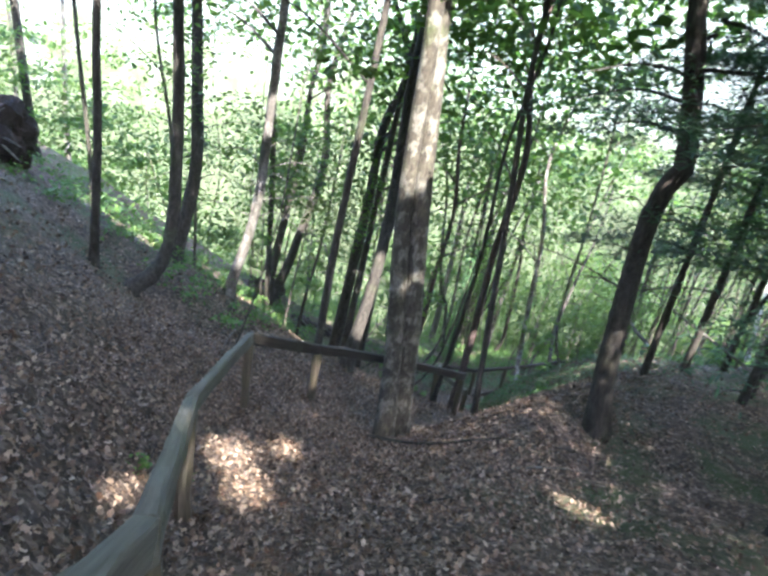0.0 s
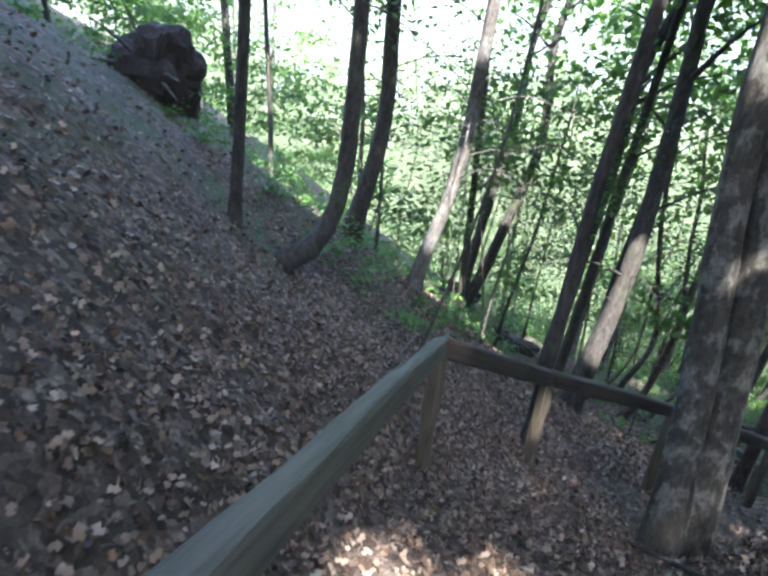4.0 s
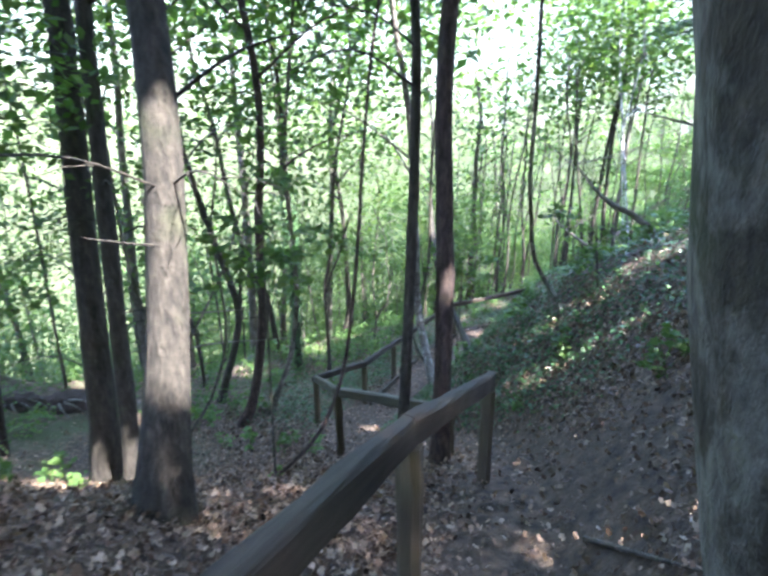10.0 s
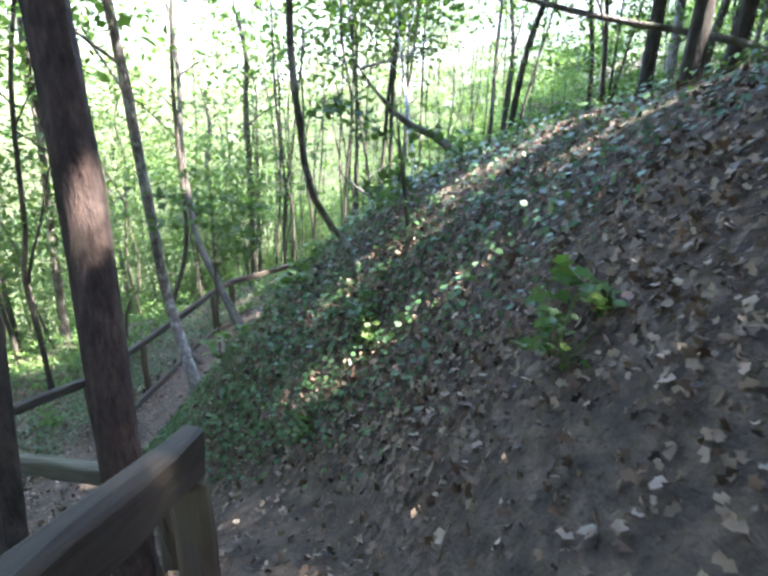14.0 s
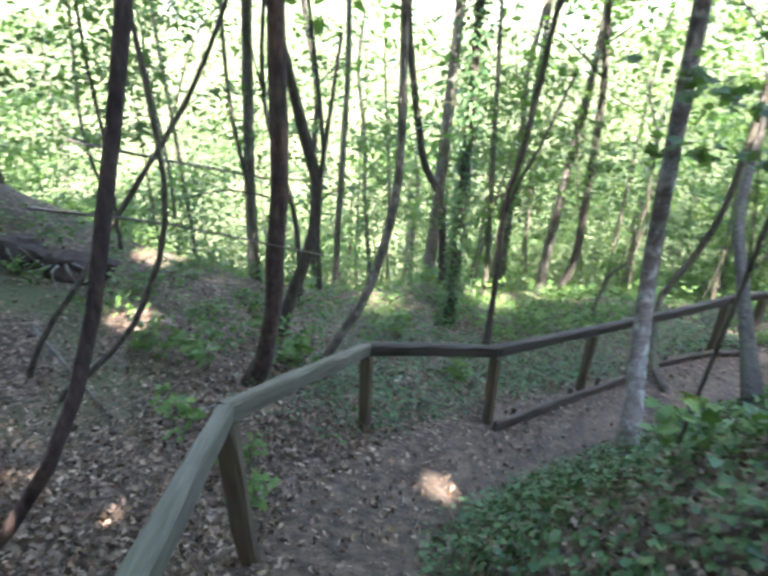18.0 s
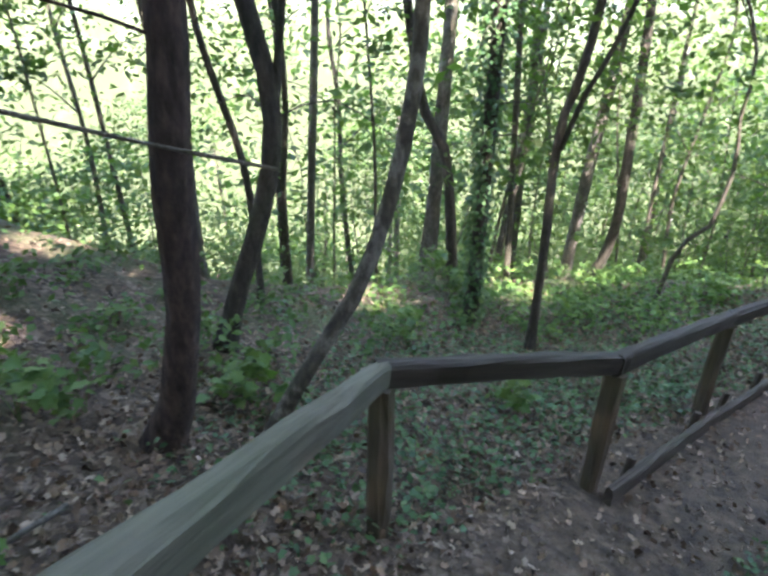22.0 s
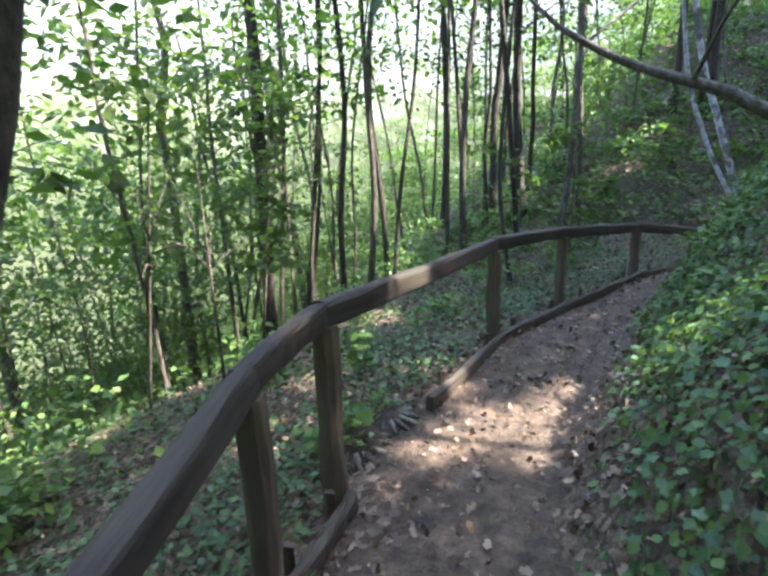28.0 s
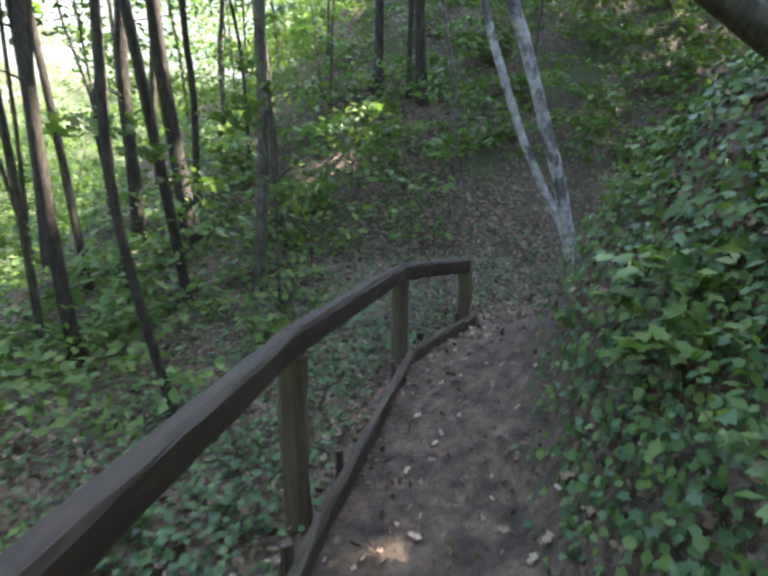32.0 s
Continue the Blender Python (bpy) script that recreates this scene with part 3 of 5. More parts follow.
def tree(stops, r, bark_mat, label, tall=9.0, crowns=3, kind="tree", sides=9, taper=0.55, flare=1.5, limbs=3, leaves=None, seed=0, low=0, group=""):
    """A tree: stops are points of its trunk above the base (x, y, then height over the ground, the first at the base)."""
    q = np.random.default_rng(1000 + seed)
    x0, y0 = stops[0][:2]
    z0 = float(height(x0, y0))
    pts = [(0.0, 0.0, -0.25)] + [(x - x0, y - y0, z) for x, y, z in stops]
    tip = np.array(pts[-1])
    if tip[2] < tall:
        d = tip - np.array(pts[-2])
        d /= max(d[2], 0.3 * np.linalg.norm(d)) + 1e-6
        d[:2] *= 0.6
        for k in range(1, 4):
            h = (tall - tip[2]) * k / 3
            pts.append(tuple(tip + d * h * (1, 1, 0) + (q.normal(0, 0.04) * h, q.normal(0, 0.04) * h, h)))
    n = max(8, int(np.linalg.norm(np.diff(np.array(pts), axis=0), axis=1).sum() / 0.28))
    curve = smooth_curve(pts, min(n, 44))
    s = np.linspace(0, 1, len(curve))
    rad = r * (1 - taper * s)
    rad *= 1 + (flare - 1) * np.exp(-np.maximum(curve[:, 2], 0) / (2.2 * r + 0.05))
    rad[-3:] *= (0.8, 0.6, 0.35)
    thing = empty(kind, (x0, y0, z0), label, "tree", group)
    v, f = tube(curve, rad, sides, 0.05, seed)
    part("trunk", mesh_of("trunk", v, f, bark_mat, True), thing)
    for k in range(limbs):
        i = int(len(curve) * q.uniform(0.45, 0.9))
        a = q.uniform(0, 2 * np.pi)
        reach = q.uniform(0.9, 2.2)
        lv = smooth_curve([curve[i], curve[i] + (0.5 * reach * np.cos(a), 0.5 * reach * np.sin(a), 0.35 * reach), curve[i] + (reach * np.cos(a), reach * np.sin(a), 0.5 * reach)], 8)
        v, f = tube(lv, np.linspace(rad[i] * 0.45, 0.006, 8), 5, 0.05, seed + k)
        part("limb", mesh_of("limb", v, f, bark_mat, True), thing)
    for k in range(5 if seed < 60 and r > 0.05 else 0):
        # dead twigs on the lower trunk
        i = int(np.clip(np.searchsorted(curve[:, 2], q.uniform(1.0, 4.2)), 1, len(curve) - 1))
        a, reach = q.uniform(0, 2 * np.pi), q.uniform(0.35, 1.0)
        d = np.array([np.cos(a), np.sin(a), 0.0])
        if min(abs(float(beside(x0 + curve[i][0] + d[0] * reach * u, y0 + curve[i][1] + d[1] * reach * u))) for u in (0.4, 1.0)) < 1.1:
            continue
        lv = smooth_curve([curve[i], curve[i] + d * 0.5 * reach + (0, 0, 0.14 * reach), curve[i] + d * reach + (q.normal(0, 0.12), q.normal(0, 0.12), q.normal(0.1, 0.2) * reach)], 6)
        v, f = tube(lv, np.linspace(0.010, 0.003, 6), 4, 0.05, seed + k)
        part("twig", mesh_of("twig", v, f, bark_mat, True), thing)
    for k in range(7 if seed in (3, 4, 6, 7, 8, 14, 16, 17) else 0):
        # bare drooping boughs with side twigs
        i = int(np.clip(np.searchsorted(curve[:, 2], q.uniform(1.3, 3.4)), 1, len(curve) - 1))
        a, reach = q.uniform(0, 2 * np.pi), q.uniform(0.8, 1.7)
        d, across = np.array([np.cos(a), np.sin(a), 0.0]), np.array([-np.sin(a), np.cos(a), 0.0])
        if min(abs(float(beside(x0 + curve[i][0] + d[0] * reach * u, y0 + curve[i][1] + d[1] * reach * u))) for u in (0.4, 1.0)) < 1.1:
            continue
        bough = smooth_curve([curve[i], curve[i] + d * 0.45 * reach + (0, 0, 0.16 * reach), curve[i] + d * reach + (0, 0, q.normal(0.02, 0.12) * reach)], 10)
        v, f = tube(bough, np.linspace(0.011, 0.003, 10), 4, 0.05, seed + k)
        vs, fs = [v], list(f)
        for j in range(3, 10):
            out = 0.28 * reach * q.uniform(0.4, 1.0) * (-1) ** j
            v, f = tube([bough[j], bough[j] + 0.5 * out * across + 0.1 * d, bough[j] + out * across + 0.22 * d - (0, 0, abs(out) * 0.25)], (0.005, 0.0035, 0.002), 3, 0.0, j)
            fs += [tuple(n_ + sum(map(len, vs)) for n_ in face) for face in f]
            vs.append(v)
        part("dead_bough", mesh_of("dead_bough", np.concatenate(vs), fs, bark_mat, True), thing, "bare dead bough with thin twigs")
    for k in range(crowns):
        u = q.uniform(0.72, 1.0)
        i = min(int(len(curve) * u), len(curve) - 1)
        c = curve[i] + q.normal(0, 0.7, 3) * (1, 1, 0.4) + (0, 0, 0.3)
        tagged(part("crown", (leaves or ROOFS)[int(q.integers(len(leaves or ROOFS)))], thing, "", Matrix.LocRotScale(c, Euler((0, 0, q.uniform(0, 6.28))), Vector((1, 1, 1)) * q.uniform(0.8, 1.25))), kind="stuff")
    for k in range(low):
        i = int(len(curve) * q.uniform(0.2, 0.6))
        a = q.uniform(0, 2 * np.pi)
        c = curve[i] + (0.5 * np.cos(a), 0.5 * np.sin(a), 0.1)
        tagged(part("leaf_spray", SPRAYS[int(q.integers(len(SPRAYS)))], thing, "", Matrix.LocRotScale(c, Euler((0, 0, a)), Vector((1, 1, 1)) * q.uniform(0.7, 1.2))), kind="stuff")
    return thing


DARK = "slender dark-barked tree on the leaf-strewn slope"
# Upper slope
tree([(-3.24, 5.72, 0), (-3.22, 5.74, 0.7), (-3.19, 5.75, 1.8), (-3.2, 5.75, 2.8)], 0.058, BARK_DARK, "thin straight dark trunk on the upper slope", seed=1)
tree([(-2.95, 6.10, 0), (-2.78, 6.36, 0.12), (-2.65, 6.56, 0.42), (-2.63, 6.76, 0.96), (-2.66, 6.88, 1.8), (-2.7, 6.95, 2.7)], 0.092, BARK_DARK, "dark trunk that sweeps out of the slope in a curve", seed=2, flare=1.5)
tree([(-3.17, 8.28, 0), (-3.02, 8.75, 1.5), (-3.15, 9.0, 3.0)], 0.119, BARK_DARK, "dark mossy trunk with a curved foot on the slope", seed=3)
tree([(-2.09, 8.03, 0), (-1.77, 8.18, 1.5), (-1.69, 8.21, 3.0)], 0.094, BARK_GREY, "leaning grey trunk among low plants", seed=4)
tree([(-1.34, 5.60, 0), (-1.22, 5.57, 0.45), (-1.06, 5.52, 1.1), (-0.99, 5.58, 1.5), (-0.9, 5.7, 2.2)], 0.015, BARK_THIN, "thin leaning sapling behind the handrail", 4.5, 1, "sapling", 6, 0.5, 1.2, 1, SPRAYS, 5, 0)
tree([(-0.24, 6.12, 0), (-0.23, 6.10, 1.2), (-0.2, 6.2, 2.5)], 0.064, BARK_DARK, "dark trunk close behind the handrail", seed=6, flare=1.2)
tree([(0.2, 8.26, 0), (0.48, 8.75, 1.75), (0.55, 9.2, 3.5)], 0.128, BARK_DARK, "dark furrowed trunk with a bent foot", seed=7)
tree([(-0.2, 11.6, 0), (-0.05, 11.6, 2.4), (0.1, 11.6, 4.8)], 0.15, BARK_DARK, "dark upright trunk down the slope", seed=8)
tree([(0.05, 11.0, 0), (0.2, 11.0, 3.0), (0.3, 11.0, 5)], 0.10, BARK_DARK, DARK, seed=9)
tree([(0.5, 11.3, 0), (0.62, 11.3, 3.0), (0.75, 11.3, 5)], 0.09, BARK_DARK, DARK, seed=10)


# Two stems that part a little above one foot, beside the path
tree([(0.91, 5.50, 0), (0.87, 5.62, 0.6), (0.81, 5.80, 1.5), (0.61, 5.95, 3.2)], 0.135, BARK_PALE, "stout stem with patchy pale grey bark beside the path", 12, 4, sides=14, flare=1.35, seed=13)
tree([(1.11, 5.58, 0), (1.08, 5.72, 0.7), (1.02, 5.86, 1.6), (0.83, 5.98, 3.2)], 0.135, BARK_PALE, "second stout stem with patchy pale grey bark, close to its twin", 12, 3, sides=14, flare=1.35, seed=11)
CROOKED = tree([(3.4, 4.8, 0), (3.28, 4.87, 0.91), (3.19, 4.92, 2.75), (3.32, 4.85, 3.26), (3.09, 4.98, 4.36), (2.98, 5.04, 4.8)], 0.134, BARK_DARK, "dark trunk with a crook at head height", seed=14)
tree([(2.31, 6.3, 0), (2.19, 6.37, 1.5), (2.07, 6.4, 3.0)], 0.052, BARK_DARK, "dark trunk at the foot of the bank", seed=15, flare=1.2)
# Beside the bend
tree([(2.15, 8.95, 0), (2.38, 9.2, 1.75), (2.5, 9.35, 3.5)], 0.05, BARK_DARK, "thin upright trunk at the end of the upper handrail", seed=16)
tree([(2.58, 8.96, 0), (2.67, 9.1, 1.75), (2.71, 9.25, 3.5)], 0.09, BARK_RED, "reddish-brown trunk at the bend of the path", seed=17, flare=1.25)

tree([(4.86, 9.72, 0), (5.06, 10.02, 0.16), (5.0, 10.18, 0.32), (4.93, 10.27, 0.5), (4.87, 10.33, 0.75), (4.85, 10.36, 1.1), (4.81, 10.4, 1.6), (4.85, 10.45, 2.8)], 0.03, BARK_PALE, "pale crooked trunk growing out of the ivy bank", seed=19, flare=1.2)
BENT = tree([(1.80, 13.64, 0), (1.94, 13.58, 0.3), (2.09, 13.49, 0.96), (2.15, 13.40, 1.52), (2.22, 13.39, 2.10), (2.25, 13.35, 3.4)], 0.08, BARK_RED, "reddish trunk with a bent foot behind the handrail", seed=20, flare=1.6)
tree([(-2.55, 14.2, 0), (-2.17, 14.68, 0.9), (-1.89, 14.95, 2.1)], 0.16, BARK_DARK, "leaning trunk high on the bank", seed=21)
tree([(1.45, 10.70, 0), (1.72, 10.55, 0.3), (2.0, 10.49, 0.62), (2.25, 10.55, 1.02), (2.41, 10.61, 1.46), (2.5, 10.66, 1.88), (2.6, 10.72, 2.4)], 0.024, BARK_RED, "slim leaning reddish stem beside the handrail", seed=22, flare=1.2)
tree([(0.10, 12.88, 0), (0.33, 12.95, 0.46), (0.66, 13.04, 0.9), (0.9, 13.11, 1.29), (1.21, 13.19, 1.74), (1.62, 13.31, 2.37)], 0.028, BARK_THIN, "leaning sapling on the slope", 4.6, 1, "sapling", 6, 0.5, 1.2, 1, CROWNS, 23)
tree([(0.55, 12.62, 0), (0.72, 12.64, 0.16), (0.97, 12.71, 0.40), (1.18, 12.77, 0.65), (1.35, 12.82, 1.0), (1.48, 12.85, 1.35), (1.54, 12.87, 1.8), (1.51, 12.86, 2.4)], 0.026, BARK_THIN, "bowed sapling on the slope", 4.8, 1, "sapling", 6, 0.5, 1.2, 1, CROWNS, 24)
CROOK = tree([(1.72, 14.98, 0), (1.89, 14.98, 0.57), (2.07, 14.99, 1.07), (2.19, 14.99, 1.58), (2.18, 14.99, 2.04), (2.06, 14.99, 2.5)], 0.07, BARK_DARK, "dark forked trunk with a crook", seed=25)
tree([(2.33, 13.87, 0), (2.61, 13.99, 0.51), (2.85, 14.09, 0.93), (2.97, 14.19, 1.3), (3.05, 14.24, 1.63), (3.1, 14.29, 1.99), (3.12, 14.3, 2.5)], 0.047, BARK_PALE, "pale leaning trunk behind the lower handrail", seed=26, flare=1.25)
tree([(3.91, 18.4, 0), (3.7, 18.42, 1.7), (3.35, 18.46, 2.4), (3.0, 18.5, 4.2)], 0.08, BARK_DARK, DARK, seed=27)
IVIED = tree([(3.96, 16.9, 0), (3.96, 16.88, 1.3), (3.94, 16.86, 3.0), (3.9, 16.87, 4.5)], 0.085, BARK_DARK, "upright trunk wrapped in dark ivy", seed=28)
FORKED = tree([(4.5, 16.24, 0), (4.49, 16.24, 1.04), (4.47, 16.25, 1.58), (4.46, 16.26, 2.02), (4.48, 16.24, 2.38), (4.58, 16.19, 2.9)], 0.048, BARK_DARK, "slim dark forked trunk below the handrail", seed=29)
tree([(5.95, 19.8, 0), (6.18, 19.66, 0.1), (6.42, 19.5, 0.5), (6.53, 19.45, 1.2), (6.51, 19.46, 2.1), (6.46, 19.49, 3.3), (6.39, 19.53, 4.4)], 0.085, BARK_DARK, "slim dark trunk with a hooked foot", seed=30, flare=1.2)

tree([(6.39, 17.54, 0), (6.49, 17.51, 0.86), (6.73, 17.43, 1.13), (6.81, 17.4, 1.95), (6.73, 17.42, 2.25)], 0.03, BARK_THIN, "thin crooked sapling below the lower handrail", 4.5, 1, "sapling", 6, 0.6, 1.2, 1, CROWNS, 42, 2)
# Tree whose bowed foot crosses under the handrail
tree([(6.52, 14.95, 0.0), (6.50, 15.15, 0.09), (6.50, 15.35, 0.12), (6.57, 15.70, 0.33), (6.67, 16.0, 0.55), (6.72, 16.13, 0.72), (6.82, 16.15, 0.95), (6.98, 16.06, 1.45), (7.06, 15.98, 1.95), (7.09, 15.95, 2.6)], 0.052, BARK_THIN, "bowed trunk that crosses from the path under the handrail", seed=31, flare=1.3)
# Two stems from one foot on the ivy bank
tree([(5.22, 12.90, 0), (5.35, 13.68, 1.25), (5.14, 13.50, 2.8)], 0.076, BARK_BLOTCH, "blotchy white and dark trunk at the foot of the ivy bank", seed=32)
tree([(6.2, 13.1, 0), (6.5, 14.2, 0.58), (6.8, 15.2, 1.2), (7.6, 16.71, 2.5)], 0.06, BARK_DARK, "dark trunk that leans over the path", 6.5, 3, seed=33)
# Beyond the end of the lower path
tree([(13.60, 14.83, 0), (13.61, 14.96, 0.3), (13.61, 15.17, 0.68), (13.6, 15.32, 1.03), (13.6, 15.5, 1.55), (13.62, 15.62, 2.2)], 0.026, BARK_BIRCH, "slim white birch leaning on the slope", seed=34)
tree([(13.64, 14.82, 0), (13.61, 14.9, 0.2), (13.61, 14.99, 0.58), (13.6, 15.1, 0.9), (13.61, 15.23, 1.3), (13.62, 15.45, 2.0)], 0.043, BARK_BIRCH, "white birch trunk with dark scars", seed=35)
tree([(15.3, 17.3, 0), (15.33, 17.2, 1.2), (15.34, 17.15, 2.8)], 0.062, BARK_GREY, "upright grey trunk on the far slope", seed=36)
tree([(14.04, 18.41, 0), (14.02, 18.44, 1.1), (14.04, 18.41, 2.5)], 0.051, BARK_DARK, DARK, seed=37)
tree([(13.15, 17.3, 0), (13.08, 17.46, 1.25), (13.09, 17.44, 2.3)], 0.028, BARK_DARK, DARK, seed=38)
tree([(16.34, 18.9, 0), (16.34, 18.9, 1.75), (16.37, 18.84, 2.5)], 0.077, BARK_DARK, DARK, seed=39)
tree([(14.98, 18.41, 0), (14.96, 18.45, 0.9), (14.94, 18.5, 1.6), (14.98, 18.42, 2.4)], 0.03, BARK_DARK, "thin wavy dark trunk on the far slope", seed=51, crowns=0, limbs=1)
tree([(16.98, 18.45, 0), (17.0, 18.39, 1.4), (16.99, 18.42, 2.2)], 0.046, BARK_DARK, DARK, seed=52, crowns=0, limbs=1)
tree([(18.87, 16.24, 0), (18.87, 16.2, 1.2)], 0.075, BARK_DARK, DARK, seed=53, crowns=0, limbs=1)
tree([(18.76, 15.76, 0), (18.76, 15.74, 1.25)], 0.045, BARK_DARK, DARK, seed=54, crowns=0, limbs=1)
tree([(18.67, 15.56, 0), (18.67, 15.62, 1.3)], 0.08, BARK_DARK, DARK, seed=55, crowns=0, limbs=1)
tree([(17.18, 15.17, 0), (17.19, 15.23, 0.8), (17.2, 15.28, 1.35)], 0.03, BARK_GREY, "thin grey stem on the far slope", 5, 1, "sapling", 6, 0.6, 1.2, 1, CROWNS, 56)
tree([(16.38, 18.34, 0), (16.34, 18.45, 1.5), (16.32, 18.49, 2.45)], 0.084, BARK_DARK, DARK, seed=40)


def tree_to(stops, r, label, seed, **more):
    """A tree whose stops after the base are given by their true heights."""
    z0 = float(height(*stops[0][:2]))
    return tree([(stops[0][0], stops[0][1], 0)] + [(x, y, z - z0) for x, y, z in stops[1:]], r, BARK_GREY, label, seed=seed, **more)


tree_to([(12.35, 14.0, 0), (12.3, 14.5, -4.85), (12.25, 14.98, -4.56), (12.19, 15.87, -4.22), (12.02, 16.45, -3.88)], 0.06, "bare grey stem that leans from the bank across the path", 51, tall=1.0, crowns=0, limbs=2, flare=1.2)
tree_to([(7.5, 7.3, 0), (7.28, 7.94, -1.26), (6.9, 8.9, -1.08), (6.51, 9.77, -0.85), (6.3, 10.3, -0.7)], 0.035, "pale dead stem leaning over the crest of the bank", 52, tall=0.5, crowns=0, limbs=1, flare=1.1)
tree_to([(7.22, 10.18, 0), (7.05, 10.5, -2.2), (6.83, 10.91, -1.99), (6.6, 11.3, -1.5)], 0.06, "short dead stem that leans from the crest of the bank", 53, tall=0.5, crowns=0, limbs=1, flare=1.3)
for stops, r in ((((0.78, 12.49, -3.73), (1.44, 12.97, -3.95), (2.21, 13.25, -4.17), (2.59, 13.31, -4.25)), 0.014), (((0.9, 12.85, -3.35), (1.48, 13.08, -3.50), (2.15, 13.35, -3.66)), 0.013)):
    v, f = tube(smooth_curve([np.array(p) - np.array(BENT.location) for p in stops], 16), np.linspace(r, r * 0.5, 16), 5, 0.08, 3)
    part("dead_branch", mesh_of("dead_branch", v, f, BARK_GREY, True), BENT, "long bare grey branch")


for thing, stops, r, mat in ((CROOK, ((2.19, 14.99, -4.42), (2.25, 15.0, -4.0), (2.32, 15.0, -3.5), (2.45, 15.05, -2.6)), 0.034, BARK_DARK), (FORKED, ((4.49, 16.24, -4.65), (4.6, 16.18, -4.2), (4.74, 16.09, -3.8), (5.0, 16.0, -2.9)), 0.026, BARK_DARK)):
    v, f = tube(smooth_curve([np.array(p) - np.array(thing.location) for p in stops], 12), np.linspace(r, r * 0.6, 12), 7, 0.06, 5)
    part("fork", mesh_of("fork", v, f, mat, True), thing)


# Maple saplings with broad leaves close to the path
def maple(base, sprays, seed):
    z0 = float(height(*base))
    top = max(p[2] for p in sprays) + 0.4 - z0
    c = np.mean(np.array(sprays), 0)
    thing = tree([(*base, 0), (0.5 * (base[0] + c[0]), 0.5 * (base[1] + c[1]), 0.5 * top), (c[0], c[1], top)], 0.016, BARK_THIN, "young maple with broad bright green leaves beside the path", top, 0, "sapling", 5, 0.6, 1.1, 0, None, seed, 0, "young maples beside the path")
    q = np.random.default_rng(seed)
    for k, p in enumerate(sprays):
        o = np.array(p) - (*base, z0)
        i = np.array([0.5 * (c[0] - base[0]), 0.5 * (c[1] - base[1]), min(0.5 * top, o[2])])
        v, f = tube(smooth_curve([i, 0.5 * (i + o) + (0, 0, 0.08), o], 6), np.linspace(0.007, 0.003, 6), 4, 0.05, seed + k)
        part("twig", mesh_of("twig", v, f, BARK_THIN, True), thing)
        tagged(part("leaf_spray", SPRAYS[k % len(SPRAYS)], thing, "", Matrix.LocRotScale(o, Euler((0, 0, q.uniform(0, 6.28))), Vector((1, 1, 1)) * q.uniform(0.55, 0.85))), kind="stuff")


maple((8.9, 17.9), [(9.01, 17.98, -5.33), (8.88, 18.3, -5.0), (9.34, 17.82, -5.59), (8.53, 17.99, -5.46)], 461)
maple((10.2, 18.9), [(9.73, 18.0, -5.1), (10.3, 18.4, -4.6), (9.9, 18.6, -4.2), (10.8, 18.5, -5.2)], 466)
maple((1.4, 10.35), [(1.61, 10.28, -1.2), (1.31, 10.17, -2.15), (1.69, 10.14, -1.82), (1.18, 10.27, -1.88)], 462)
maple((4.95, 11.9), [(4.68, 11.8, -2.69), (4.84, 11.68, -2.96), (5.3, 11.86, -3.32)], 463)
maple((8.75, 18.7), [(8.88, 18.16, -5.17), (8.98, 17.9, -5.63), (9.25, 18.47, -4.75), (8.54, 18.2, -5.75), (8.7, 18.6, -4.5)], 467)
maple((10.3, 18.5), [(9.65, 18.1, -5.22), (10.26, 18.05, -4.85), (10.0, 18.4, -4.4)], 468)
maple((14.8, 17.0), [(14.82, 16.72, -5.32), (14.9, 16.4, -5.04), (14.62, 17.63, -5.22), (15.0, 17.2, -4.7)], 464)
maple((5.15, 9.5), [(4.98, 9.45, -2.35), (5.05, 9.75, -1.93)], 465)

# The wood around: tall trees and saplings, further from the path
def wood_around(count, near, far, make, seed, gap, box=(-24, 36, -9, 44)):
    q = np.random.default_rng(seed)
    done, tries = [], 0
    while len(done) < count and tries < 20000:
        tries += 1
        x, y = q.uniform(*box[:2]), q.uniform(*box[2:])
        d = abs(float(beside(np.array(x), np.array(y))))
        if not near < d < far or (x < -3.2 and y > 6.5 and q.uniform() < 0.8) or (x > 15.5 and 9 < y < 32 and q.uniform() < 0.75) or q.uniform() > (near + 6) / (d + 6) or any((x - a) ** 2 + (y - b_) ** 2 < gap * gap for a, b_ in done):
            continue
        done.append((x, y))
        make(x, y, q, len(done))


def tall_tree(x, y, q, k):
    lx, ly = q.normal(0, 0.06, 2)
    tree([(x, y, 0), (x + lx * 2, y + ly * 2, 2), (x + lx * 5 + q.normal(0, 0.15), y + ly * 5 + q.normal(0, 0.15), 5)], q.uniform(0.05, 0.13), (BARK_DARK, BARK_DARK, BARK_GREY, BARK_THIN)[k % 4],
         "tall slender woodland tree with a leafy crown", q.uniform(8, 11), 3 if y < 12 else k % 2, "tree", 7, 0.5, 1.3, 2, (CROWNS, ROOFS)[k % 2], 200 + k, 0, "trees of the surrounding wood")


